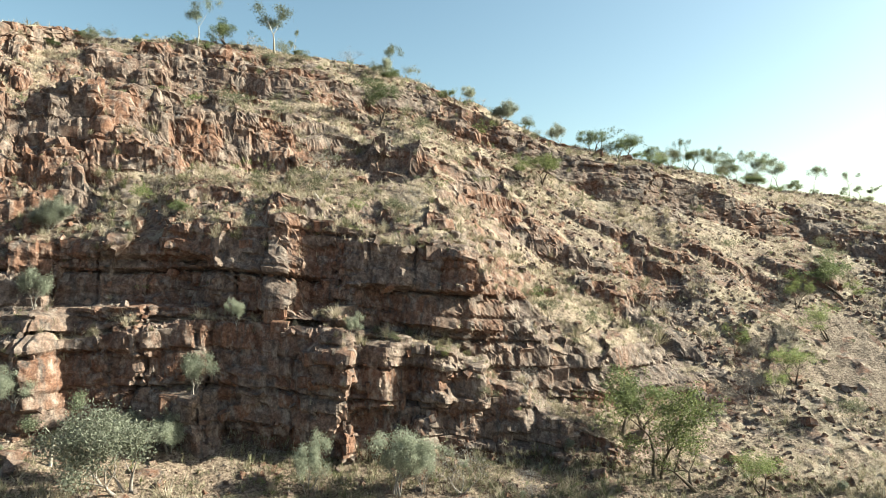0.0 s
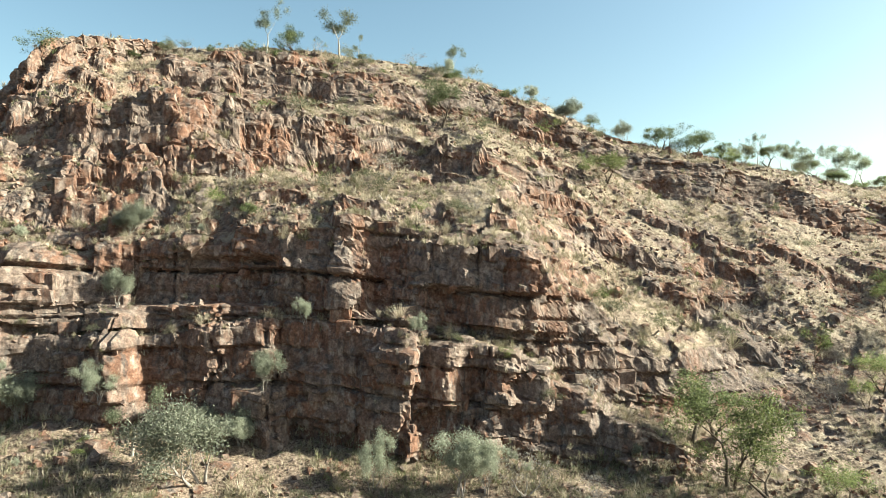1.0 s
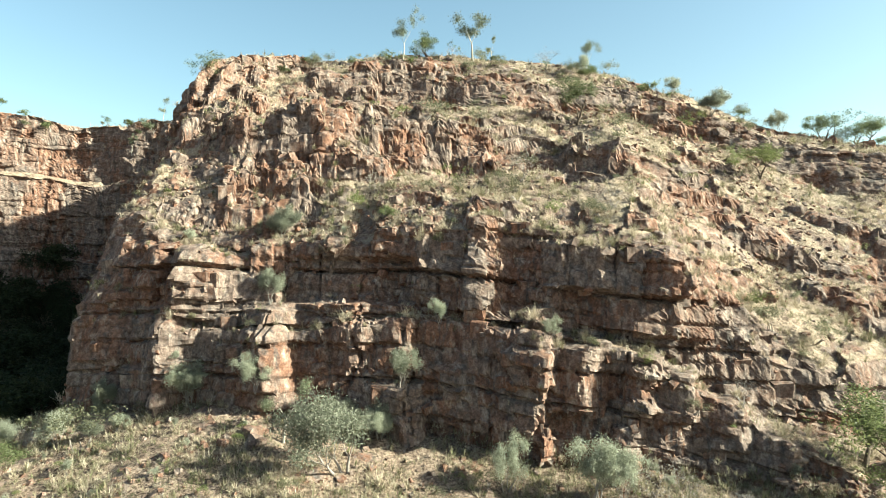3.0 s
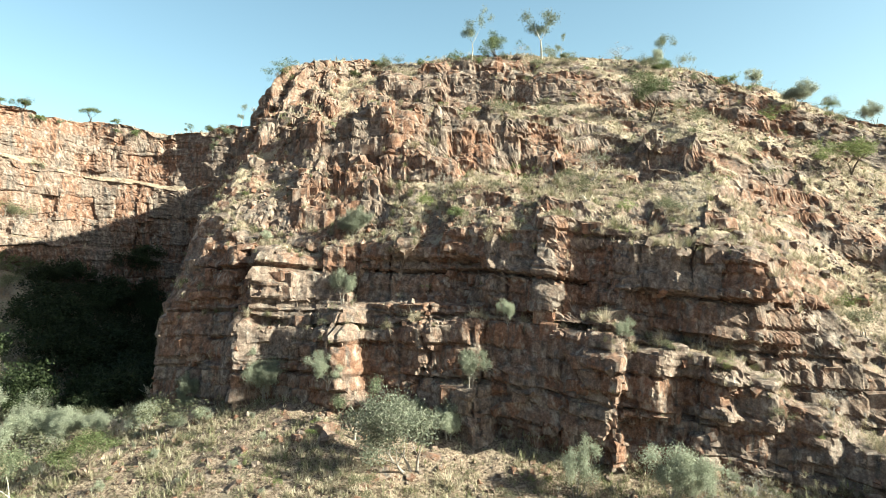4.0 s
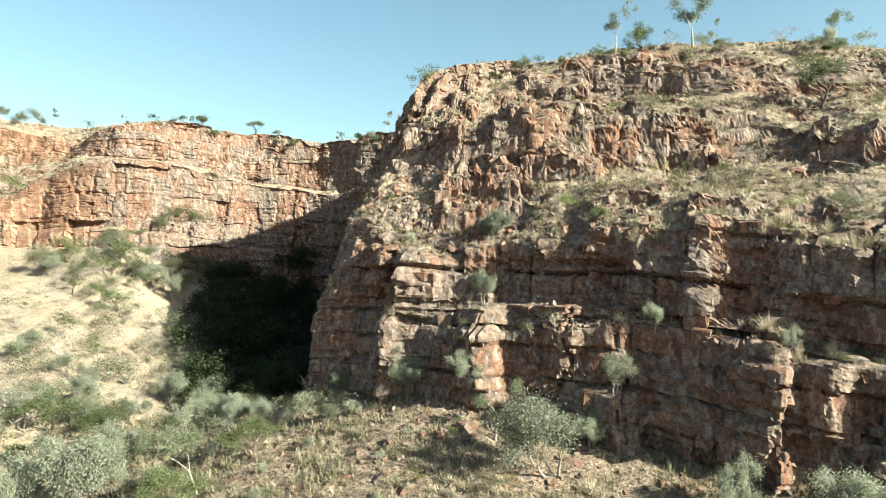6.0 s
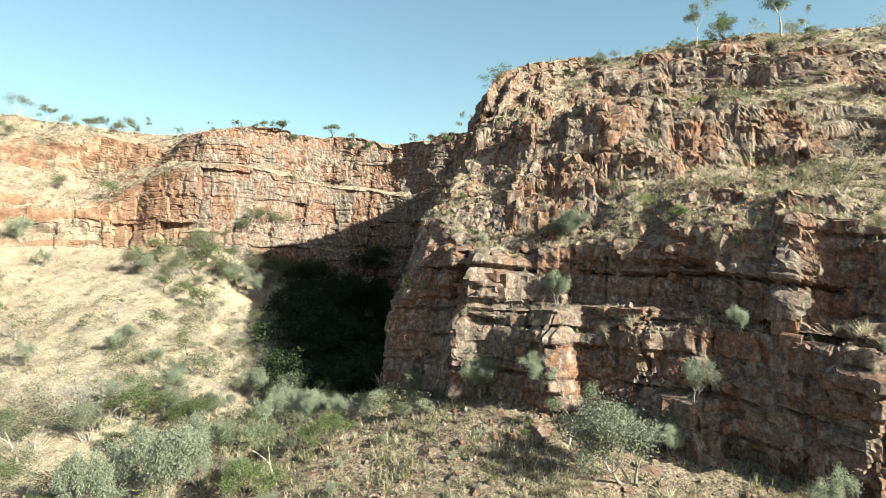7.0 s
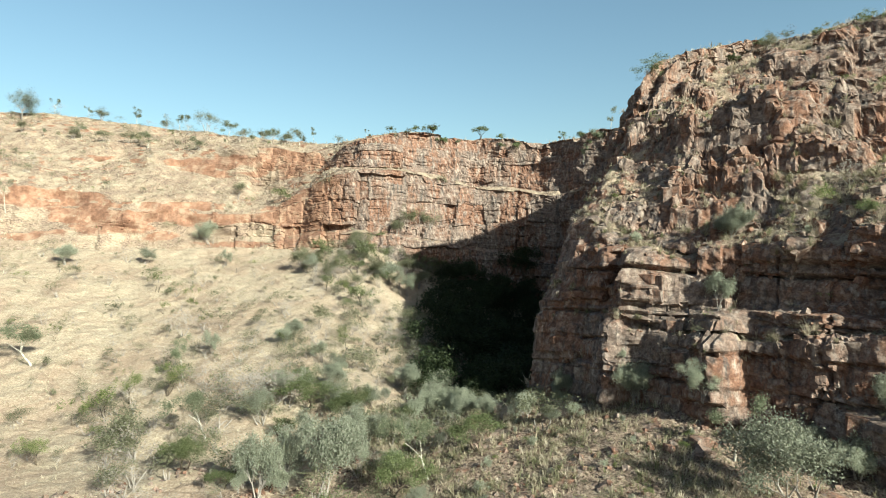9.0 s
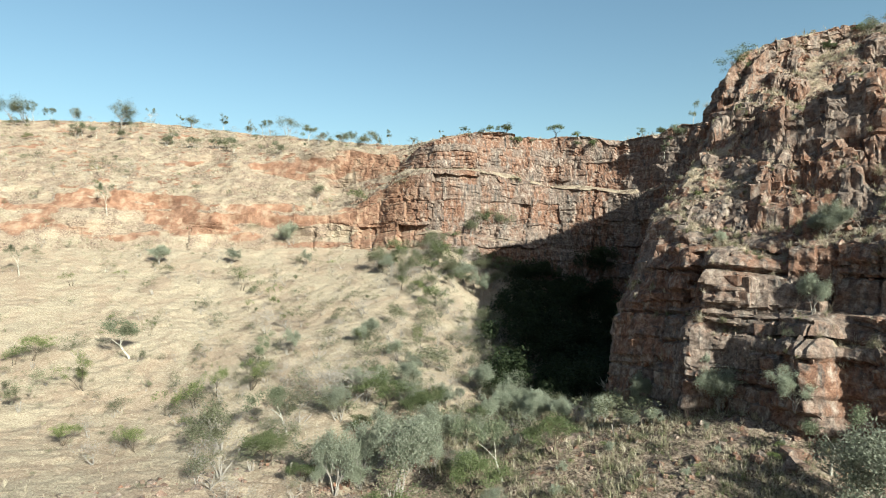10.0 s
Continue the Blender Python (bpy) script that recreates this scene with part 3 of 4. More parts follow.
WHITE_BARK = bark_material("white_gum_bark", (0.387, 0.3526, 0.3096), (0.1548, 0.129, 0.1075))
BROWN_BARK = bark_material("dark_bark", (0.0946, 0.0688, 0.0516), (0.0344, 0.0258, 0.0206))
GREY_BARK = bark_material("grey_dead_wood", (0.2494, 0.215, 0.1978), (0.1204, 0.1032, 0.0929))
GUM_LEAF = leaf_material("gum_leaf", (0.0688, 0.0774, 0.0473), (0.1376, 0.1488, 0.0946), (0.215, 0.2236, 0.1548))
SAGE_LEAF = leaf_material("sage_leaf", (0.1548, 0.1617, 0.1187), (0.258, 0.2649, 0.2047), (0.3526, 0.3526, 0.2924))
OLIVE_LEAF = leaf_material("olive_leaf", (0.0731, 0.074, 0.043), (0.1419, 0.1402, 0.0877), (0.215, 0.2064, 0.1419))
# green leaf darkened to near black: the gorge's deep shade put into the colour
SHADE_LEAF = leaf_material("shade_darkened_leaf", (0.0138, 0.0206, 0.0086), (0.0327, 0.043, 0.0189), (0.0533, 0.0645, 0.031))
GREEN_LEAF = leaf_material("green_leaf", (0.0516, 0.0645, 0.0258), (0.1118, 0.129, 0.0585), (0.1763, 0.1892, 0.0989))
LIME_LEAF = leaf_material("yellow_green_leaf", (0.0602, 0.0757, 0.0275), (0.1462, 0.1634, 0.0645), (0.2322, 0.2408, 0.1118))


def mesh_of(name, verts, faces, material, flat=True):
    """One mesh from an array of corners and a list of arrays of faces."""
    me = bpy.data.meshes.new(name)
    verts = np.asarray(verts, np.float32)
    me.vertices.add(len(verts))
    me.vertices.foreach_set("co", verts.reshape(-1))
    sizes = np.concatenate([np.full(len(f), f.shape[1], np.int32) for f in faces])
    loops = np.concatenate([f.reshape(-1) for f in faces]).astype(np.int32)
    me.loops.add(len(loops))
    me.loops.foreach_set("vertex_index", loops)
    me.polygons.add(len(sizes))
    me.polygons.foreach_set("loop_start", np.concatenate([[0], np.cumsum(sizes)[:-1]]).astype(np.int32))
    me.materials.append(material)
    me.update(calc_edges=True)
    if flat:
        me.shade_flat()
    return me


def tubes(segments, sides=5):
    v, f = [], []
    ring = np.arange(sides) * 2 * math.pi / sides
    for k, (p, q, r0, r1) in enumerate(segments):
        p, q = np.array(p), np.array(q)
        d = (q - p) / (np.linalg.norm(q - p) + 1e-9)
        s = np.cross(d, [0.31, 0.77, 0.2])
        s /= np.linalg.norm(s)
        t = np.cross(d, s)
        c = np.cos(ring)[:, None] * s + np.sin(ring)[:, None] * t
        v += [p + c * r0, q + d * r1 * 0.6 + c * r1]
        i = np.arange(sides)
        j = (i + 1) % sides
        f.append(np.stack([i, j, j + sides, i + sides], 1) + k * 2 * sides)
    return np.concatenate(v), np.concatenate(f)


def grow(rng, stems, first, forks, levels, lean, droop, shrink, base_r, kink=0.25):
    """Branches of a tree one metre or so high, as tapered segments, and the tips of the twigs."""
    segs, tips = [], []

    def limb(p, d, length, r, level):
        steps = 3
        for i in range(steps):
            d = d + rng.normal(0, kink, 3) * 0.5 + np.array([0, 0, -droop * level * 0.05])
            d /= np.linalg.norm(d)
            q = p + d * length / steps
            r1 = r * (0.82 if i < steps - 1 else 0.7)
            segs.append((p, q, r, r1))
            p, r = q, r1
            if (level >= levels - 1 and i > 0) or (level == levels - 2 and i == 2):
                tips.append(p)
        if level >= levels:
            tips.append(p)
            return
        n = rng.integers(forks[0], forks[1] + 1)
        turn0 = rng.uniform(0, 6.28)
        for k in range(n):
            a = turn0 + k * 6.28 / n + rng.normal(0, 0.4)
            out = np.array([math.cos(a), math.sin(a), 0.0])
            nd = d * (1 - lean) + out * lean + np.array([0, 0, 0.18])
            limb(p, nd / np.linalg.norm(nd), length * shrink * rng.uniform(0.75, 1.25), r * 0.72, level + 1)

    for k in range(stems):
        a = rng.uniform(0, 6.28)
        tilt = (0.12 if stems == 1 else 0.55) * rng.uniform(0.4, 1.2)
        d = np.array([math.cos(a) * tilt, math.sin(a) * tilt, 1.0])
        limb(np.array([0, 0, -0.06]) + (0 if stems == 1 else rng.normal(0, 0.03, 3) * [1, 1, 0]), d / np.linalg.norm(d), first * rng.uniform(0.85, 1.15), base_r, 0)
    return segs, np.array(tips)


def leaves(rng, tips, per, spread_r, size, hang):
    n = len(tips) * per
    c = np.repeat(tips, per, 0) + rng.normal(0, 1, (n, 3)) * spread_r * np.array([1, 1, 0.85])
    d = rng.normal(0, 1, (n, 3)) + [0, 0, -hang]
    d /= np.linalg.norm(d, axis=1, keepdims=True)
    w = np.cross(d, rng.normal(0, 1, (n, 3)))
    w /= np.linalg.norm(w, axis=1, keepdims=True) + 1e-9
    k = (size * rng.uniform(0.6, 1.4, n))[:, None]
    v = np.stack([c - d * k, c + w * k * 0.42, c + d * k, c - w * k * 0.42], 1).reshape(-1, 3)
    return v, np.arange(n * 4).reshape(-1, 4)


def part(name, me, parent, label=""):
    o = new(name, me)
    o.parent = parent
    if label:
        o["label"] = label
    return o


KINDS = {
    # stems, first, forks, levels, lean, droop, shrink, radius | per tip, spread, leaf, hang
    "gum": ((1, 0.36, (2, 3), 3, 0.50, 0.6, 0.66, 0.022), (52, 0.06, 0.012, 1.2), WHITE_BARK, GUM_LEAF, "slender white-barked gum tree with sparse grey-green leaves", "tree", 0.80),
    "shrub": ((4, 0.20, (2, 4), 3, 0.46, 0.0, 0.80, 0.018), (30, 0.055, 0.012, 0.0), GREY_BARK, SAGE_LEAF, "bushy sage-green shrub on stony ground", "shrub", 0.74),
    "green": ((2, 0.26, (3, 4), 3, 0.50, 0.0, 0.74, 0.026), (20, 0.055, 0.013, 0.2), BROWN_BARK, GREEN_LEAF, "spreading green tree with a dark trunk", "tree", 1.1),
    "olive": ((3, 0.24, (2, 4), 3, 0.52, 0.0, 0.74, 0.018), (16, 0.07, 0.011, 0.1), GREY_BARK, OLIVE_LEAF, "thin olive-grey shrub with an open crown on the straw slope", "shrub", 1.05),
    # the green tree's growth, with leaves coloured for the gorge's shade
    "shaded_green": ((2, 0.26, (3, 4), 3, 0.50, 0.0, 0.74, 0.026), (22, 0.06, 0.013, 0.2), BROWN_BARK, SHADE_LEAF, "green tree crowding the shaded gorge floor, that shade put into its leaf colour", "tree", 1.1),
    "yellow": ((2, 0.32, (2, 4), 3, 0.60, 0.1, 0.70, 0.020), (18, 0.055, 0.012, 0.2), BROWN_BARK, LIME_LEAF, "open yellow-green tree with thin dark branches", "tree", 1.0),
}
NAMES = {"gum": "gum_tree", "shrub": "shrub", "green": "green_tree", "yellow": "wattle_tree", "bare": "bare_shrub", "olive": "olive_shrub", "shaded_green": "gorge_tree"}
GROUPS = {"gum": "gum trees", "shrub": "shrubs", "green": "green trees", "yellow": "wattle trees", "bare": "leafless shrubs", "olive": "olive shrubs", "shaded_green": "gorge trees"}


def make_plant(kind, seed, near):
    """A plant one metre high, standing at the origin."""
    rng = np.random.default_rng(seed)
    root = new(NAMES[kind])
    if kind == "bare":
        segs, tips = grow(rng, 4, 0.34, (2, 4), 4, 0.5, 0.0, 0.66, 0.016, 0.35)
        top = max(q[2] for _, q, _, _ in segs)
        main = [x for x in segs if x[2] > 0.0045]
        fine = [(p, q, max(a, 0.005), max(b, 0.004)) for p, q, a, b in segs if a <= 0.0045][:: 3 if near else 6]
        for name, ss, sides in (("stem", main, 5), ("twig", fine, 3)):
            v, f = tubes(ss, sides)
            tagged(part(name, mesh_of(name, v / top, [f], GREY_BARK), root), kind="stuff" if name == "twig" else "")
        tagged(root, "leafless grey shrub of fine dry twigs on the slope", "shrub", GROUPS[kind])
        return root
    g, lf, bark, leaf, label, cat, wide = KINDS[kind]
    segs, tips = grow(rng, *g)
    per, wide_clump, size, hang = lf
    # whole sprays are missing here and there, so that the crown has gaps and an uneven outline
    kept = vnoise(tips[:, 0] * 5, tips[:, 1] * 5, tips[:, 2] * 5, seed) > (0.46 if kind in ("olive", "gum", "yellow") else 0.42)
    tips = tips[kept] if kept.sum() > 8 else tips
    v, f = leaves(rng, tips, max(int(per * (1.45 if near else 0.34)), 1), wide_clump * 0.72, size * (0.95 if near else 1.6), hang)
    thin = 0.004 if near else 0.007
    segs = [x for x in segs if x[2] > thin]
    top = np.percentile(v[:, 2], 99)
    stout = [x for x in segs if x[2] > 0.55 * g[7]] if near else segs
    thinner = [x for x in segs if x[2] <= 0.55 * g[7]] if near else []
    tv, tf = tubes(stout, 6 if near else 3)
    bv, bf = tubes(thinner, 4) if thinner else (np.zeros((0, 3)), None)
    mid = np.median(v[:, :2], 0)
    squeeze = wide * top / np.percentile(np.abs(v[:, :2] - mid), 96) / 2
    skew = rng.normal(0, 0.07, 2)
    for c in (v, tv, bv):
        c[:, :2] = c[:, :2] * squeeze * [1.15, 0.9] + skew * c[:, 2:]
    stem = part("trunk", mesh_of("trunk", tv / top, [tf], bark, False), root)
    if thinner:
        tagged(part("twig", mesh_of("twig", bv / top, [bf], bark, False), stem), kind="stuff")
    part("crown", mesh_of("crown", v / top, [f], leaf), root)
    tagged(root, label, cat, GROUPS[kind])
    return root


def plant_all(kind, places, variants, seed, near=False):
    """Plants at x, y, z, height; each variant is built once and then copied."""
    rng = random.Random(seed)
    built = [make_plant(kind, seed * 31 + i, near) for i in range(min(variants, len(places)))]
    for i, (x, y, z, h) in enumerate(places):
        at, _ = drop(x, in_front(x, y, z), z)
        wide = rng.uniform(0.85, 1.2)
        m = pose(at.x, at.y, at.z - 0.03, rng.uniform(-5, 5), rng.uniform(-5, 5), rng.uniform(0, 360)) @ Matrix.Diagonal((h * wide, h * wide, h, 1))
        if i < len(built):
            first = built[i]
            first.matrix_basis = m
        else:
            src = built[i % len(built)]
            o = copy_thing(src, Matrix())
            o.matrix_basis = m


def plants_in_one(name, kind, places, variants, seed, label):
    """Plants too many to count, joined into one mesh of leaves and stems."""
    rng = np.random.default_rng(seed)
    shapes = []
    for i in range(variants):
        root = make_plant(kind, seed * 37 + i, False)
        for o in list(root.children):
            me = o.data
            co, ix = np.empty(len(me.vertices) * 3, np.float32), np.empty(len(me.loops), np.int32)
            me.vertices.foreach_get("co", co)
            me.loops.foreach_get("vertex_index", ix)
            co, ix = co.reshape(-1, 3), ix.reshape(-1, 4)
            if o.name.startswith("crown"):
                co = co.reshape(-1, 4, 3)[::2].reshape(-1, 3)
                ix = np.arange(len(co)).reshape(-1, 4)
            shapes.append((co, ix, me.materials[0]))
            bpy.data.objects.remove(o)
        bpy.data.objects.remove(root)
    bark, leaf = shapes[0][2], shapes[1][2]
    v, f, which, base = [], [], [], 0
    for x, y, z, h in places:
        at, _ = drop(x, y, z)
        k, a, w = rng.integers(variants), rng.uniform(0, 6.28), rng.uniform(0.85, 1.25)
        turn_ = np.array([[math.cos(a), math.sin(a), 0], [-math.sin(a), math.cos(a), 0], [0, 0, 1]])
        for slot in (0, 1):
            co, q, _ = shapes[2 * k + slot]
            v.append((co * [h * w, h * w, h]) @ turn_ + [at.x, at.y, at.z - 0.03])
            f.append(q + base)
            which.append(np.full(len(q), slot, np.int32))
            base += len(co)
    me = mesh_of(name, np.concatenate(v), f, bark)
    me.materials.append(leaf)
    me.polygons.foreach_set("material_index", np.concatenate(which))
    return tagged(new(name, me), label, "shrubs", kind="stuff")


GUM_A = (
    (-30.3, 77.7, 43.3, 6.6), (-22.7, 84.5, 44.5, 5.7), (-20.3, 85.5, 44.4, 3.3), (-7.4, 85.3, 41.6, 3.7), (34.6, 91.1, 29.3, 4.9),
    (40.2, 93.2, 28.5, 4.9), (50.5, 101.4, 28.2, 5.7), (53.2, 102.7, 27.9, 5.0), (62.8, 106.9, 27.1, 4.8), (69.6, 107.7, 26.7, 4.7),
    (72.9, 107.0, 25.9, 3.1), (43.5, 95.9, 28.4, 4.4), (-22.6, 36.3, 5.4, 4.2), (-37.5, 23.8, 2.4, 4.2), (-124.2, -2.4, 22.9, 5.9),
    (-67.1, 13.4, 5.6, 4.2), (-79.4, 0.9, 6.2, 4.5), (-179.5, -19.2, 49.2, 5.7), (-177.4, -15.0, 48.9, 4.4), (-178.2, 5.9, 50.9, 4.4),
    (-168.7, 22.6, 48.8, 4.2), (-142.9, 37.7, 43.5, 3.9), (-126.1, 51.0, 40.8, 3.6), (-54.2, 12.8, 2.7, 4.2),
)
GUM_B = (
    (-106.3, -12.9, 14.8, 4.6), (-76.5, 79.4, 37.3, 3.3), (-74.8, 80.8, 38.7, 3.7), (-73.8, 82.9, 38.5, 3.9), (-159.0, 32.7, 46.8, 4.0),
    (-160.1, 30.8, 46.7, 3.7), (-175.3, 13.1, 50.3, 3.1), (55.5, 104.0, 27.9, 5.4), (48.3, 100.5, 28.5, 5.3), (37.8, 90.6, 28.5, 4.1),
    (-101.1, 50.8, 38.2, 1.6), (-96.7, 54.1, 38.6, 1.6), (-96.2, 66.8, 38.9, 1.4), (-49.0, 68.0, 41.0, 3.2),
)
plant_all("gum", GUM_A + GUM_B, 5, 1, True)
SHRUB_A = (
    (-18.1, 35.5, 4.4, 5.3), (-16.3, 41.6, 8.3, 2.6), (-21.0, 39.5, 8.6, 2.2), (-19.7, 40.2, 8.6, 2.0), (-17.3, 42.3, 5.7, 2.5),
    (-8.3, 38.8, 3.3, 3.5), (-2.9, 38.9, 2.9, 3.8), (-1.2, 39.6, 2.8, 3.3), (-7.5, 83.9, 41.1, 2.6), (7.8, 82.9, 33.2, 2.9),
    (16.2, 88.2, 32.8, 2.7), (3.5, 86.5, 37.9, 2.3), (-14.0, 42.9, 16.9, 1.8), (-27.2, 41.9, 15.3, 2.6), (-28.3, 45.1, 19.8, 2.5),
    (-6.2, 42.4, 11.4, 1.5), (-31.5, 38.8, 7.4, 3.1), (-25.7, 39.1, 6.6, 2.5), (-38.2, 38.1, 6.8, 2.1), (-50.4, 31.9, 3.3, 2.9),
    (-44.3, 31.6, 3.9, 2.4), (-41.5, 32.2, 4.4, 1.9), (-43.9, 26.2, 2.6, 2.7), (-38.3, 33.2, 4.7, 2.2),
)
SHRUB_B = (
    (-38.0, 37.9, 6.1, 2.3), (-31.5, 38.4, 6.8, 3.7), (-40.0, 16.8, 1.6, 5.2), (-43.5, 15.6, 1.4, 4.6), (-42.6, 13.3, 1.5, 4.1),
)
plant_all("shrub", SHRUB_A + SHRUB_B, 5, 2, True)
SHRUB2_A = (
    (-41.2, 20.4, 2.0, 3.1), (-45.9, 20.9, 2.4, 3.0), (-48.2, 19.2, 2.4, 3.1), (-52.7, 23.1, 4.0, 2.5), (-55.6, 22.1, 4.7, 2.6),
    (-57.4, 20.5, 5.1, 2.2), (-51.9, 26.7, 4.0, 2.3), (-46.4, 24.4, 2.7, 2.3), (-77.2, 45.0, 11.8, 3.8), (-80.7, 44.2, 13.7, 2.9),
    (-87.2, 35.4, 15.1, 2.7), (-54.3, 17.3, 3.5, 2.9), (-70.1, 17.1, 7.3, 2.6), (-107.8, 5.0, 16.3, 2.9), (-105.4, 15.6, 16.2, 2.6),
    (-110.4, 26.2, 19.2, 3.9), (-100.7, 26.2, 16.0, 2.5), (-67.4, 25.0, 8.4, 2.3), (-62.0, 25.9, 6.6, 2.2), (-66.4, 23.7, 8.0, 2.0),
    (-59.9, 26.9, 6.0, 1.9), (-54.3, 31.5, 3.9, 3.2), (-48.2, 30.1, 3.1, 3.3), (-46.0, 32.3, 3.7, 2.5),
)
SHRUB2_B = (
    (-42.3, 32.5, 4.3, 1.9), (-35.8, 33.6, 5.1, 1.4), (-39.8, 34.6, 5.2, 1.5), (-43.9, 31.2, 3.9, 2.0),
)
plant_all("shrub", SHRUB2_A + SHRUB2_B, 4, 3, True)
GREEN_A = (
    (-7.5, 74.1, 33.2, 5.1), (-27.2, 80.9, 44.1, 3.9), (23.3, 89.4, 31.5, 4.2), (21.2, 89.0, 31.7, 3.2), (26.3, 90.0, 31.3, 3.3),
    (-18.8, 45.5, 19.1, 1.6), (45.2, 71.4, 12.8, 4.4), (13.8, 47.1, 2.5, 5.1), (15.4, 48.0, 2.6, 4.1), (-173.2, -0.5, 48.3, 6.7),
    (-179.7, -21.0, 49.1, 5.7), (-151.7, 35.2, 45.5, 4.6), (-164.2, 28.1, 47.6, 3.5), (-136.7, 43.1, 42.6, 2.3), (-129.5, 47.8, 41.2, 3.1),
    (-89.5, 75.6, 38.3, 2.0), (-43.0, 74.9, 43.3, 1.7), (-43.4, 70.2, 42.2, 1.3), (-40.3, 76.2, 42.9, 1.6), (-36.6, 76.2, 42.9, 1.2),
    (11.9, 88.4, 34.8, 1.6), (28.5, 87.0, 29.8, 1.9), (-115.8, 32.2, 27.4, 3.5), (-54.1, 21.5, 4.1, 3.1),
)
GREEN_B = (
    (-44.9, 57.8, 35.9, 3.4), (-96.6, 63.4, 39.0, 1.8), (-95.0, 71.6, 39.0, 2.3), (-91.5, 73.4, 38.7, 1.8), (-98.2, 59.6, 39.5, 1.4),
    (-82.7, 80.4, 37.8, 1.8), (-133.7, 44.7, 41.9, 2.7), (-139.8, 40.7, 42.9, 2.5), (-172.9, 15.6, 49.6, 3.0), (-180.6, -11.1, 50.4, 3.8),
    (-182.5, -23.6, 49.6, 5.8), (-115.2, 51.5, 39.1, 1.8), (30.9, 87.2, 29.2, 2.1), (27.3, 88.1, 30.3, 1.9),
)
plant_all("green", [p for p in GREEN_A + GREEN_B if p[0] > -110], 5, 4, True)
plant_all("olive", [p for p in GREEN_A + GREEN_B if p[0] <= -110], 5, 54, True)
YELLOW_A = (
    (12.0, 75.9, 25.3, 4.0), (5.4, 80.1, 30.4, 2.3), (15.0, 42.6, 2.5, 6.6), (16.7, 40.8, 2.2, 4.7), (17.0, 56.4, 7.0, 3.6),
    (31.8, 56.7, 6.4, 3.5), (46.3, 71.1, 12.5, 2.2), (38.4, 68.3, 11.6, 3.5), (39.0, 63.3, 9.0, 3.9), (7.9, 52.6, 6.1, 2.6),
    (20.6, 40.4, 2.3, 2.9), (-73.4, -3.5, 4.3, 4.0), (-65.2, 8.5, 4.1, 3.0), (-64.0, 11.2, 4.6, 3.0), (-58.6, 1.2, 1.7, 2.1),
    (-62.4, -4.3, 1.9, 2.0), (28.2, 60.9, 7.3, 2.9), (29.3, 54.7, 5.4, 2.7), (-0.1, 45.3, 7.9, 1.2), (-81.0, -8.4, 6.4, 2.8),
)
plant_all("yellow", YELLOW_A, 5, 5, True)
BARE_A = (
    (-12.6, 84.8, 42.6, 3.2), (-5.5, 64.7, 27.7, 3.4), (-11.2, 64.1, 27.5, 3.4), (1.3, 39.4, 2.8, 3.1), (23.6, 63.2, 10.5, 3.8),
    (21.0, 63.9, 12.2, 3.2), (26.6, 54.2, 4.5, 3.7), (-22.4, 50.5, 23.2, 2.2), (-10.7, 57.2, 24.6, 2.8), (-98.8, 9.9, 13.5, 2.9),
    (-55.3, 17.9, 4.0, 4.6), (-57.9, 5.7, 2.1, 2.0), (-59.5, 16.7, 4.5, 3.3), (-74.0, 81.2, 39.0, 2.7), (-70.8, 81.3, 38.8, 2.3),
    (-77.8, 15.5, 8.4, 3.4), (-74.4, 26.5, 10.2, 2.7), (27.1, 66.4, 12.3, 3.1), (33.1, 82.9, 23.5, 3.5), (5.6, 39.9, 2.4, 1.9),
    (-52.0, 62.0, 36.0, 2.6), (-54.0, 86, 37, 3.0),
)
plant_all("bare", BARE_A, 4, 6, True)


# smaller plants scattered over the slopes and the valley
def scatter(n, box, accept, seed):
    """Places on the land within a box of the plan."""
    rng, out = np.random.default_rng(seed), []
    x0, y0, x1, y1 = box
    while len(out) < n:
        x, y = rng.uniform(x0, x1), rng.uniform(y0, y1)
        hit, normal, _, _ = LAND.ray_cast(Vector((x, y, 80)), Vector((0, 0, -1)))
        if hit is not None and normal is not None and accept(x, y, hit.z, abs(normal.z), rng):
            out.append((x, y, hit.z, rng.uniform(0, 1)))
    return out


def on_slope(lo):
    return lambda x, y, z, nz, rng: nz > lo


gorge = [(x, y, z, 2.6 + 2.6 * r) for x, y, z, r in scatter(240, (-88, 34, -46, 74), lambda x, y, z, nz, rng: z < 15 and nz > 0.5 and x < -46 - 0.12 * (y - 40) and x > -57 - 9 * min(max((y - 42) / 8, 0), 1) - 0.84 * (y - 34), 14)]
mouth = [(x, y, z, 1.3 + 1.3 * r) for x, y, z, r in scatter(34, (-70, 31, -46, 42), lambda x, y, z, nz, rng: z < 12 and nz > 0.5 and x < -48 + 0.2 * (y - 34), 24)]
# these crowns carry the gorge's darkness in their leaf colour
plant_all("shaded_green", gorge, 5, 14)
under = [(x, y, z, 1.2 + 2.2 * r) for x, y, z, r in scatter(84, (-93, 34, -72, 68), lambda x, y, z, nz, rng: nz > 0.5 and x < -67 - 0.84 * (y - 34) and (x < -80 or rng.uniform() < 0.4), 64)]
plant_all("olive", under[:40], 5, 65, True)
plant_all("green", under[40:58], 4, 66)
plant_all("bare", under[58:], 4, 67)
plants_in_one("gorge_scrub", "olive", mouth, 4, 24, "sage-green scrub crowding the mouth of the gorge")
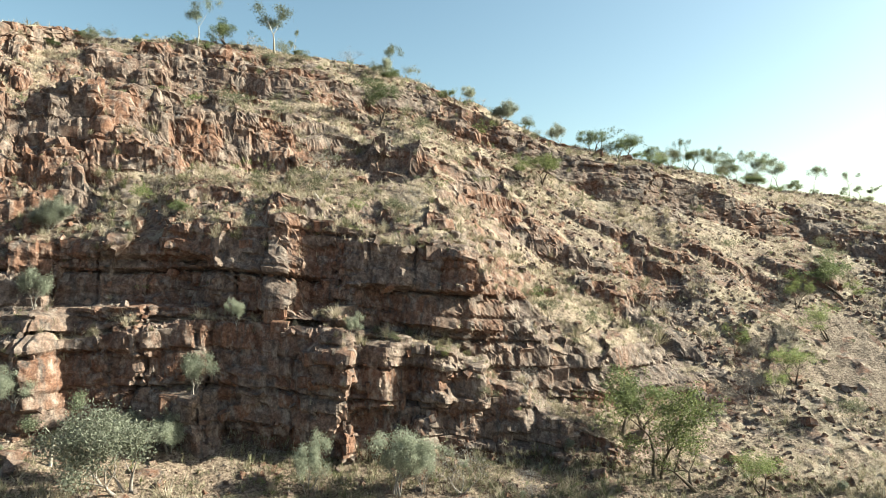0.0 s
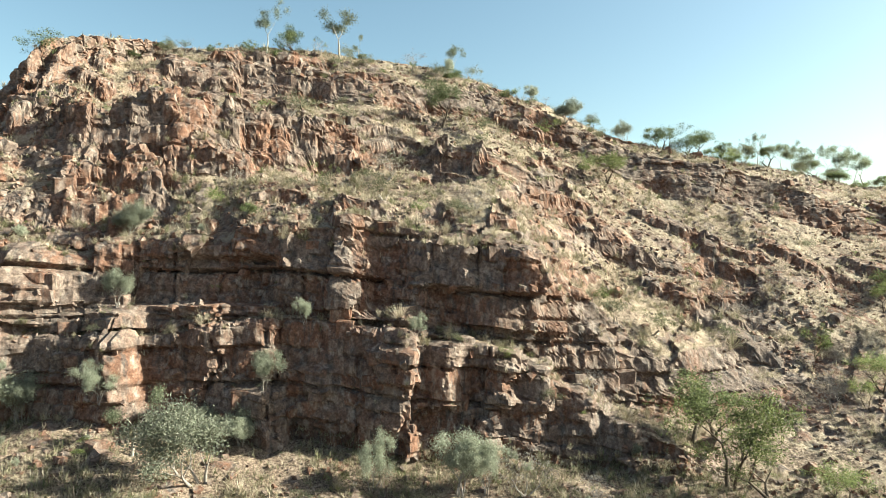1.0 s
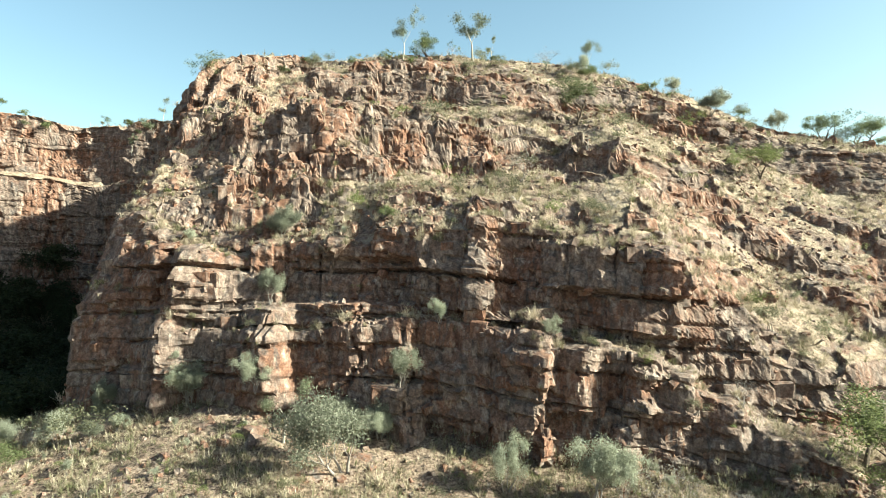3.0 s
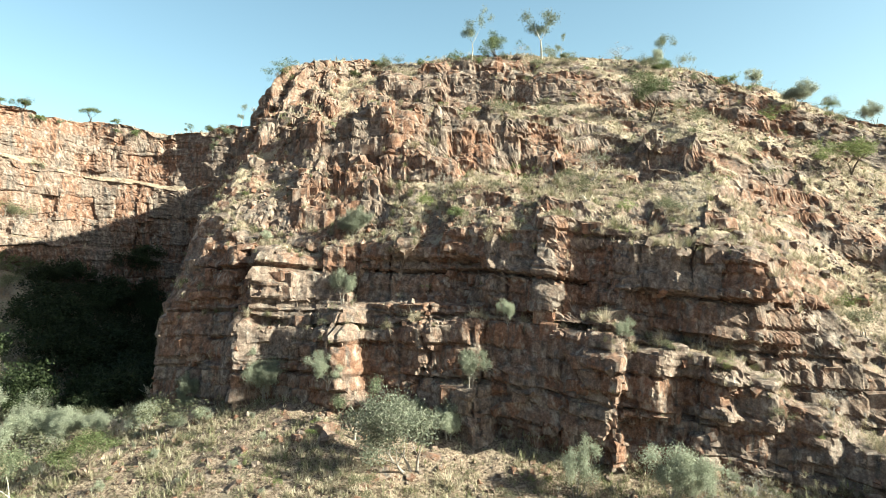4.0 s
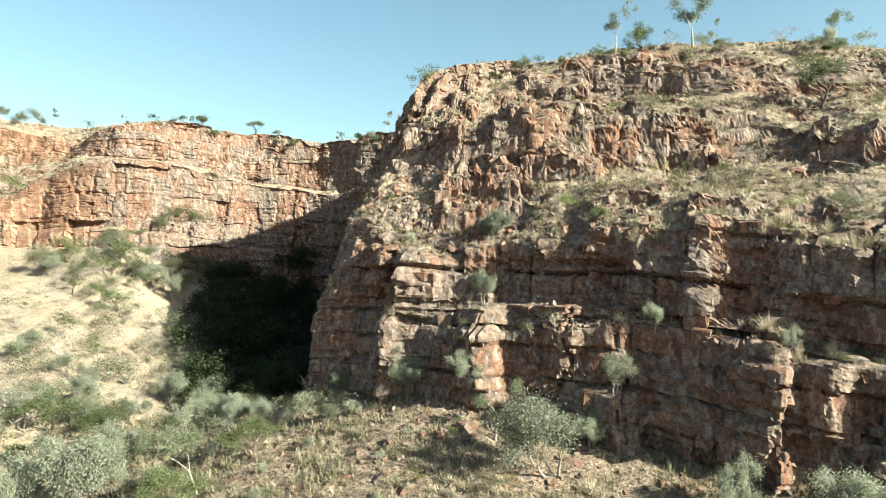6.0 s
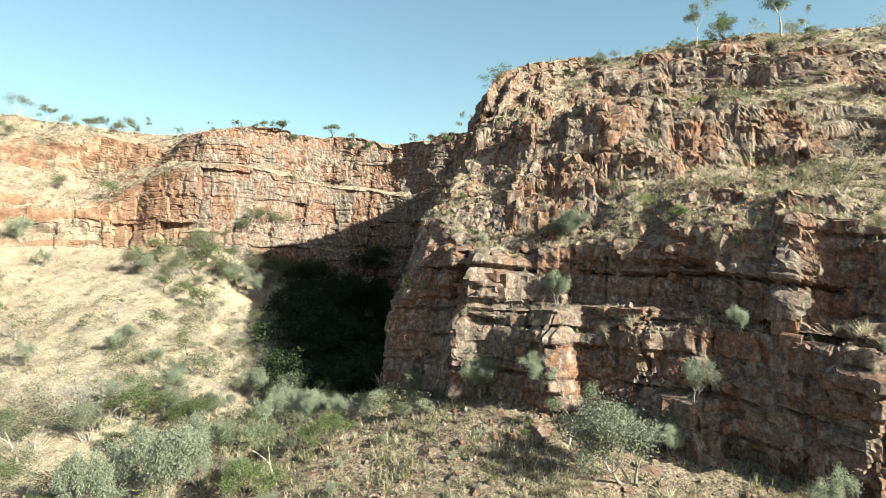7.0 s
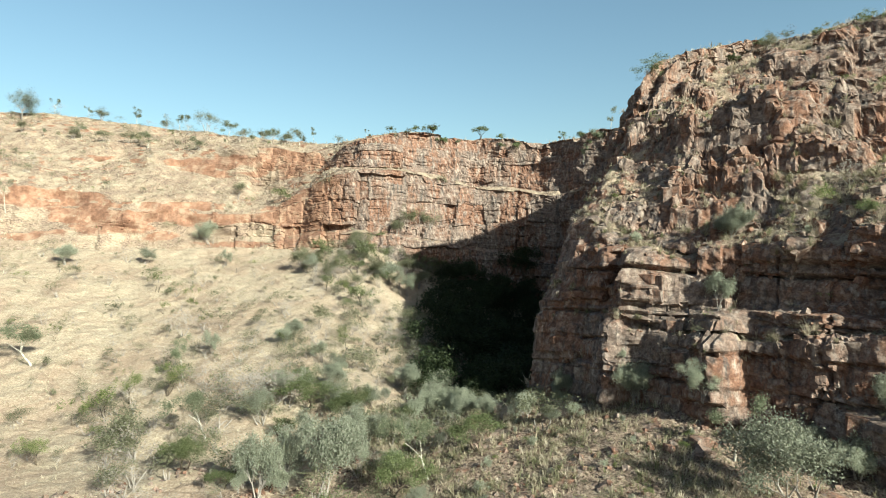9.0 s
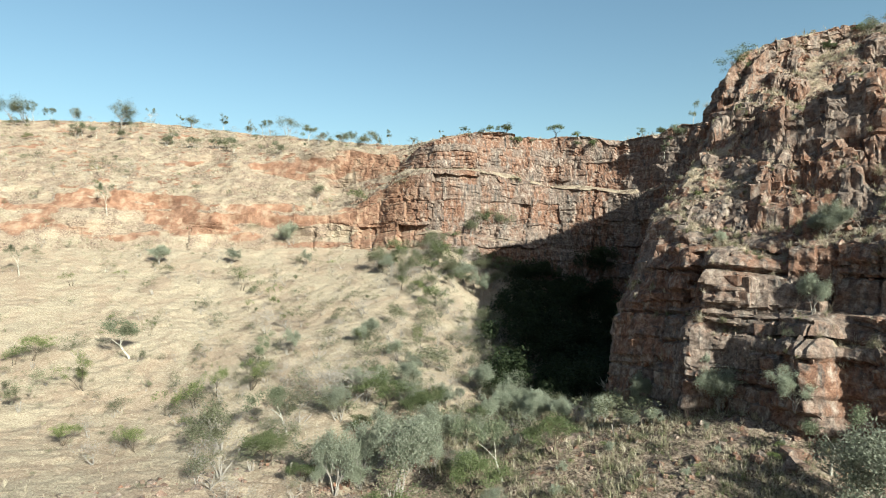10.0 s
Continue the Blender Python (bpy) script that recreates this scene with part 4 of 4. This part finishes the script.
valley = [(x, y, z, 1.4 + 2.0 * r * r) for x, y, z, r in scatter(60, (-68, 8, -34, 36), lambda x, y, z, nz, rng: rng.uniform() < math.exp(-((x + 46 - 0.5 * (22 - y)) / 9) ** 2), 15)]
plant_all("shrub", valley[:16], 5, 15, True)
plant_all("olive", valley[16:48], 5, 45)
plant_all("green", valley[48:], 4, 35, True)
dry = [(x, y, z, 1.4 + 1.8 * r) for x, y, z, r in scatter(34, (-72, 6, -40, 40), on_slope(0.6), 25)]
plant_all("bare", dry, 4, 25)
thicket = [(x, y, z, 1.2 + 2.0 * r) for x, y, z, r in scatter(96, (-82, 4, -44, 44), lambda x, y, z, nz, rng: nz > 0.6 and rng.uniform() < math.exp(-((x + 58 + 0.45 * (y - 20)) / 7) ** 2), 75)]
plant_all("bare", thicket[:52], 5, 76)
plant_all("olive", thicket[52:], 5, 77)
west = [(x, y, z, 0.8 + 2.2 * r * r) for x, y, z, r in scatter(330, (-180, -50, -56, 46), lambda x, y, z, nz, rng: nz > 0.72 and rng.uniform() < (1.0 if x > -100 else 0.45), 16)]
plant_all("olive", [p for p in west[:140] if p[0] > -95], 6, 16)
plants_in_one("hillside_scrub", "olive", [p for p in west[:140] if p[0] <= -95], 4, 26, "small grey-green shrubs dotted over the straw hillside")
plant_all("bare", west[140:270], 5, 17)
plant_all("yellow", west[270:], 4, 18)
slopes = [(x, y, z, 0.9 + 1.5 * r) for x, y, z, r in scatter(170, (-112, -4, -56, 42), lambda x, y, z, nz, rng: nz > 0.7 and rng.uniform() < math.exp(-((x + 64) / 24) ** 2), 36)]
upland = [(x, y, z, 1.0 + 1.8 * r) for x, y, z, r in scatter(90, (-178, -45, -112, 50), on_slope(0.6), 46)]
plants_in_one("upland_scrub", "olive", upland, 5, 47, "scattered grey-green shrubs on the upper straw hillside")
tufts = [(x, y, z, 0.35 + 0.8 * r * r) for x, y, z, r in scatter(230, (-125, -30, -44, 48), lambda x, y, z, nz, rng: nz > 0.7 and rng.uniform() < 0.3 + 0.7 * math.exp(-((x + 66) / 26) ** 2), 56)]
plants_in_one("valley_scrub", "olive", tufts, 5, 57, "knee-high olive-grey bushes all over the straw valley slope")
plant_all("bare", slopes[:60], 5, 36)
plants_in_one("slope_scrub", "olive", slopes[60:], 5, 37, "grey-green scrub thinning out up the straw slope")
east = [(x, y, z, 0.6 + 1.9 * r * r) for x, y, z, r in scatter(250, (-44, 46, 60, 92), on_slope(0.55), 19)]
plant_all("bare", east[:70], 4, 19)
plant_all("yellow", east[70:140], 5, 20)
plant_all("olive", east[140:], 5, 21)
foot = [(x, y, z, 0.35 + 0.9 * r * r) for x, y, z, r in scatter(420, (-50, 22, 26, 46), on_slope(0.7), 22)]
plants_in_one("talus_scrub", "olive", foot[:230], 5, 22, "low sage-green scrub among the stones of the talus")
plant_all("yellow", foot[230:340], 4, 23)
plant_all("shrub", foot[340:], 4, 43)


# bushes along the skyline
def along_crest(n, a, b, side, low, high, seed):
    rng, out = random.Random(seed), []
    for i in range(n):
        f = (i + rng.uniform(0.1, 0.9)) / n
        out.append((a[0] + (b[0] - a[0]) * f + rng.uniform(-side, side), a[1] + (b[1] - a[1]) * f + rng.uniform(-side, side), a[2] + (b[2] - a[2]) * f, rng.uniform(low, high)))
    return out


crest_east = along_crest(18, (22, 89, 32), (72, 107, 26.5), 2.5, 1.4, 3.2, 81)
crest_top = along_crest(16, (-42, 74, 43), (6, 86, 37), 2.5, 0.7, 1.8, 82)
crest_west = along_crest(22, (-180, -22, 50), (-124, 52, 41), 3.0, 1.5, 3.8, 83)
crest_gorge = along_crest(12, (-102, 50, 39), (-74, 82, 38.5), 1.5, 0.8, 1.8, 84)
plant_all("olive", crest_east[::2] + crest_top[::2] + crest_west[::2] + crest_gorge[::2], 6, 85, True)
plant_all("green", crest_east[1::2] + crest_top[1::2] + crest_gorge[1::2], 5, 86, True)
plant_all("gum", crest_west[1::2], 4, 87, True)


# ---- dry tussock grass ----
def grass_material():
    m, n, l, b = nodes_of("dry_tussock_grass", 0.75, 0.15)
    c = ramp(n, l, attr(n, "tone"), [(0.0, (0.1075, 0.1118, 0.0533)), (0.3, (0.1892, 0.172, 0.1101)), (0.6, (0.3354, 0.2769, 0.2107)), (1.0, (0.4386, 0.3741, 0.301))])
    l.new(c, b.inputs["Base Color"])
    tr = n.new("ShaderNodeBsdfTranslucent")
    l.new(c, tr.inputs["Color"])
    mx = n.new("ShaderNodeMixShader")
    mx.inputs[0].default_value = 0.3
    l.new(b.outputs[0], mx.inputs[1])
    l.new(tr.outputs[0], mx.inputs[2])
    l.new(mx.outputs[0], n["Material Output"].inputs["Surface"])
    return m


GRASS = grass_material()


def tussocks(name, pts, size, blades, seed, label, width=0.013, shift=0.0):
    """Many tussocks of blades that fan out from each place, in one mesh."""
    rng = np.random.default_rng(seed)
    pts = np.asarray(pts)
    n = len(pts)
    s = size * rng.lognormal(0, 0.35, n)
    tone = np.clip(rng.normal(0.55 + shift, 0.22, n) + 0.5 * (fbm(pts[:, 0] / 9, pts[:, 1] / 9, 0, seed, 2) - 0.5), 0, 1)
    a = rng.uniform(0, 6.28, (n, blades))
    t = rng.uniform(0.05, 1.42, (n, blades))
    out = np.stack([np.cos(a) * np.sin(t), np.sin(a) * np.sin(t), 0.95 * np.cos(t)], -1)
    length = s[:, None] * rng.uniform(0.75, 1.1, (n, blades))
    side = np.stack([-np.sin(a), np.cos(a), 0 * a], -1) * (width * s / size)[:, None, None]
    root = pts[:, None, :] + out * (rng.uniform(0.0, 0.55, (n, blades)) * s[:, None])[..., None] - [0, 0, 0.06]
    tip = root + out * length[..., None] * 0.6 + rng.normal(0, 0.06, (n, blades, 3)) * s[:, None, None]
    v = np.stack([root - side, root + side, tip], 2).reshape(-1, 3)
    me = mesh_of(name, v, [np.arange(len(v)).reshape(-1, 3)], GRASS)
    tones = np.repeat(np.clip(tone[:, None] + rng.normal(0, 0.12, (n, blades)), 0, 1).reshape(-1), 3)
    me.attributes.new("tone", "FLOAT", "POINT").data.foreach_set("value", tones.astype(np.float32))
    return tagged(new(name, me), label, "grass", kind="stuff")


def mesh_places(pts, nz, weight, n, seed):
    """Random corners of a surface grid, by area and weight."""
    rng = np.random.default_rng(seed)
    e1, e2 = np.gradient(pts, axis=0), np.gradient(pts, axis=1)
    area = np.linalg.norm(np.cross(e1, e2), axis=-1)
    w = (area * weight).reshape(-1)
    k = rng.choice(len(w), n, p=w / w.sum())
    jit = rng.uniform(-0.5, 0.5, (n, 2))
    return pts.reshape(-1, 3)[k] + e1.reshape(-1, 3)[k] * jit[:, :1] + e2.reshape(-1, 3)[k] * jit[:, 1:]


NP = normals(P[..., 0], P[..., 1], P[..., 2])
flat = sstep(0.35, 0.7, np.abs(NP[..., 2])) + 0.04
seen = ((us > run[1] - 4) & ((us < run[11]) | (us > run[15])))[:, None] * (V > 0.9) * (V < 9.3)
tuft = flat * seen * (0.15 + sstep(0.42, 0.6, fbm(P[..., 0] / 4, P[..., 1] / 4, P[..., 2] / 4, 101, 3))) * (1 - 0.88 * rock)
east_half = (us < run[12])[:, None]
tussocks("hill_grass", mesh_places(P, NP, tuft * east_half, 27000, 1), 0.42, 19, 2, "straw and olive tussocks of dry spinifex grass on rock ledges", 0.012, 0.02)
tussocks("hillside_grass", mesh_places(P, NP, tuft * ~east_half, 9000, 3), 0.45, 14, 4, "pale straw tussock grass along the cliff tops", 0.018, 0.2)
ledges = sstep(0.3, 0.7, np.abs(NP[..., 2])) * (((V > 3.75) & (V < 4.7)) + 0.45 * ((V >= 4.7) & (V < 8.7)) + ((V > 1.9) & (V < 3.1))) * ((us > run[3]) & (us < run[11]))[:, None]
tussocks("ledge_grass", mesh_places(P, NP, ledges, 1500, 21), 0.58, 130, 22, "large pale tussocks hanging over the cliff ledges", 0.0085)
G = np.stack([gx, gy, gz], -1)
gseen = ((np.hypot(gx, gy) < 150) & (gy > -45) & (gx < 55) & inside(gx, gy, ring)) & (np.hypot(gx, gy) > 26)
tussocks("valley_grass", mesh_places(G, None, gseen * (0.25 + sstep(0.4, 0.6, fbm(gx / 5, gy / 5, 0, 111, 3))), 17000, 5), 0.36, 15, 6, "pale dry grass over the valley slopes and talus", 0.008, 0.06)


talus_part = gseen * (gx > -52) * (gy > 20)
tussocks("talus_grass", mesh_places(G, None, talus_part * (0.2 + sstep(0.4, 0.6, fbm(gx / 3, gy / 3, 2, 113, 3))), 22000, 25), 0.44, 18, 26, "olive and straw tussock grass over the stony talus", 0.014, -0.16)


tussocks("talus_tussocks", mesh_places(G, None, talus_part * (0.1 + sstep(0.42, 0.6, fbm(gx / 4, gy / 4, 6, 117, 3))), 620, 27), 0.46, 110, 28, "rounded olive-green tussocks on the stony talus", 0.008, -0.2)


# ---- loose stone ----
def stones(name, pts, size, seed, label):
    """Angular stones, each a bent block, joined."""
    rng = np.random.default_rng(seed)
    n = len(pts)
    c = np.array([[x, y, z] for x in (-1, 1) for y in (-1, 1) for z in (-1, 1)], float)
    v = c[None] * rng.uniform(0.55, 1.0, (n, 8, 3))
    s = np.minimum(size * rng.lognormal(0, 0.55, n), 2.6 * size)
    v = v * (s[:, None] * rng.uniform(0.5, 1.2, (n, 3)))[:, None] * 0.5
    q = rng.normal(0, 1, (n, 4)) * [1, 0.45, 0.45, 1]
    q /= np.linalg.norm(q, axis=1, keepdims=True)
    w, u = q[:, :1], q[:, 1:]
    uu = np.repeat(u[:, None], 8, 1)
    v = v + 2 * np.cross(uu, np.cross(uu, v) + w[:, None] * v) + np.asarray(pts)[:, None]
    f = np.array([[0, 1, 3, 2], [4, 6, 7, 5], [0, 4, 5, 1], [2, 3, 7, 6], [0, 2, 6, 4], [1, 5, 7, 3]])
    me = mesh_of(name, v.reshape(-1, 3), [(f[None] + np.arange(n)[:, None, None] * 8).reshape(-1, 4)], RUBBLE)
    return tagged(new(name, me), label, "stones", kind="stuff")


def rubble_material():
    m, n, l, b = nodes_of("loose_stone", 0.9, 0.2)
    geo = n.new("ShaderNodeNewGeometry")
    rockc, fine, at = rock_colour(n, l, geo.outputs["Random Per Island"])
    l.new(rockc, b.inputs["Base Color"])
    rock_relief(n, l, b, at, 0.5)
    return m


RUBBLE = rubble_material()
stones("talus_rubble", mesh_places(G, None, gseen * (gx > -50) * (0.1 + sstep(0.45, 0.6, fbm(gx / 3, gy / 3, 0, 121, 3))), 11000, 7), 0.22, 8, "angular red and tan sandstone rubble on the talus")
stones("slope_rubble", mesh_places(P, NP, flat * seen * east_half * (0.15 + sstep(0.42, 0.6, fbm(P[..., 0] / 5, P[..., 1] / 5, 7, 131, 3))), 13000, 9), 0.24, 10, "broken sandstone rubble strewn over the hill slopes")


# ---- boulders on the talus and the slopes ----
def block_mesh(name, seed, material, bevel=0.16, rough=0.16):
    """An angular block with broken corners, about one metre across."""
    rng = np.random.default_rng(seed)
    bm = bmesh.new()
    bmesh.ops.create_cube(bm, size=1.0)
    bmesh.ops.bevel(bm, geom=bm.edges[:], offset=bevel, segments=1, affect="EDGES", profile=0.5)
    for v in bm.verts:
        v.co += Vector(rng.normal(0, rough * 0.45, 3))
    me = bpy.data.meshes.new(name)
    bm.to_mesh(me)
    bm.free()
    me.materials.append(material)
    me.shade_flat()
    return me


BOULDERS = (
    (-24.7, 36.2, 5.8, 2.5), (-25.8, 34.4, 5.5, 1.4), (-25.2, 35.9, 5.8, 1.2), (14.7, 47.3, 2.0, 2.8), (10.7, 42.9, 2.3, 2.1),
    (7.3, 41.3, 2.2, 1.8), (-14.4, 41.9, 5.1, 1.6), (-6.8, 41.4, 3.6, 1.2), (-37.5, 27.9, 3.7, 1.7), (-34.2, 38.6, 6.5, 1.4),
    (-24.0, 35.1, 5.5, 1.4), (-26.4, 31.1, 4.8, 1.1), (22.3, 54.5, 5.5, 2.2), (30.4, 60.9, 8.4, 2.1), (29.8, 51.5, 3.4, 2.4),
    (36.0, 56.1, 5.6, 2.2), (21.8, 47.1, 2.1, 1.9), (-11.2, 38.8, 3.8, 1.3), (-24.0, 35.5, 5.6, 2.0), (-28.3, 32.0, 5.2, 1.3),
)
rngb = random.Random(5)
for x, y, z, w in BOULDERS:
    w = w * 0.55
    at, up = drop(x, y, z)
    if abs(up.z) < 0.6:
        continue
    ob = new("boulder", block_mesh("boulder", rngb.randrange(999), STONE, 0.2, 0.22))
    ob.matrix_basis = pose(at.x, at.y, at.z + 0.12 * w, rngb.uniform(-25, 25), rngb.uniform(-25, 25), rngb.uniform(0, 360)) @ Matrix.Diagonal((w, w * rngb.uniform(0.6, 0.9), w * rngb.uniform(0.45, 0.75), 1))
    tagged(ob, "pale angular sandstone boulder lying on the stony slope", "boulder", "boulders")

# angular boulders lying about the hill's slopes
LOOSE = [block_mesh("boulder", 500 + i, STONE, 0.18, 0.2) for i in range(9)]
ledge_rock = sstep(0.45, 0.75, np.abs(NP[..., 2])) * ((V > 4.05) & (V < 8.6)) * ((us > run[1]) & (us < run[10] + 6))[:, None]
ledge_rock = ledge_rock * (0.06 + sstep(0.5, 0.62, fbm(P[..., 0] / 5, P[..., 1] / 5, 3, 171, 3)))
for x, y, z in mesh_places(P, NP, ledge_rock, 150, 31):
    w = 0.5 + 1.2 * rngb.random() ** 2
    ob = new("boulder", LOOSE[rngb.randrange(9)])
    ob.matrix_basis = pose(x, y, z + 0.10 * w, rngb.uniform(-22, 22), rngb.uniform(-22, 22), rngb.uniform(0, 360)) @ Matrix.Diagonal((w, w * rngb.uniform(0.6, 0.95), w * rngb.uniform(0.5, 0.85), 1))
    tagged(ob, "weathered angular sandstone boulder among grass tussocks on the hillside", "boulder", "boulders")

# ---- blocks that stand proud of the cliff ----
BLOCKS = [block_mesh("block", 300 + i, STONE, 0.09, 0.13) for i in range(14)]


def block(i, j, out, wide, tall, deep, turn_by, tilt, pick):
    """A block bedded in the face at a corner of the hill's grid, standing a little out of it."""
    nrm = N[max(i - 10, 0): i + 11, j].mean(0)
    away = math.hypot(nrm[0], nrm[1]) + 1e-6
    px, py, pz_ = P[max(i - 3, 0): i + 4, max(j - 2, 0): j + 3].reshape(-1, 3).mean(0)
    o = new("block", BLOCKS[pick])
    o.parent = hill
    o.matrix_basis = pose(px + nrm[0] / away * (out - deep / 2), py + nrm[1] / away * (out - deep / 2), pz_, tilt, 0, math.degrees(math.atan2(nrm[0], -nrm[1])) + turn_by) @ Matrix.Diagonal((wide, deep, tall, 1))


# bedded blocks over the front of the cliff, only where the rock is sheer
rngk = random.Random(77)
sheer = np.argwhere((rock > 0.9) & (steep > 0.9) & (V > 1.05) & (V < 4.0) & ((us > run[3] + 4) & (us < run[10] + 1))[:, None])
craggy = np.argwhere((rock > 0.6) & (steep > 0.6) & (V > 4.3) & (V < 8.6) & ((us > run[3]) & (us < run[10] + 8))[:, None])
for k in range(295):
    i, j = sheer[rngk.randrange(len(sheer))] if k < 165 else craggy[rngk.randrange(len(craggy))]
    w = min(0.55 * math.exp(rngk.gauss(0.3, 0.45)), 1.5)
    block(int(i), int(j), rngk.uniform(0.02, 0.16), w, w * rngk.uniform(0.45, 1.2), w * 1.1, rngk.uniform(-16, 16), rngk.uniform(-6, 6), rngk.randrange(14))
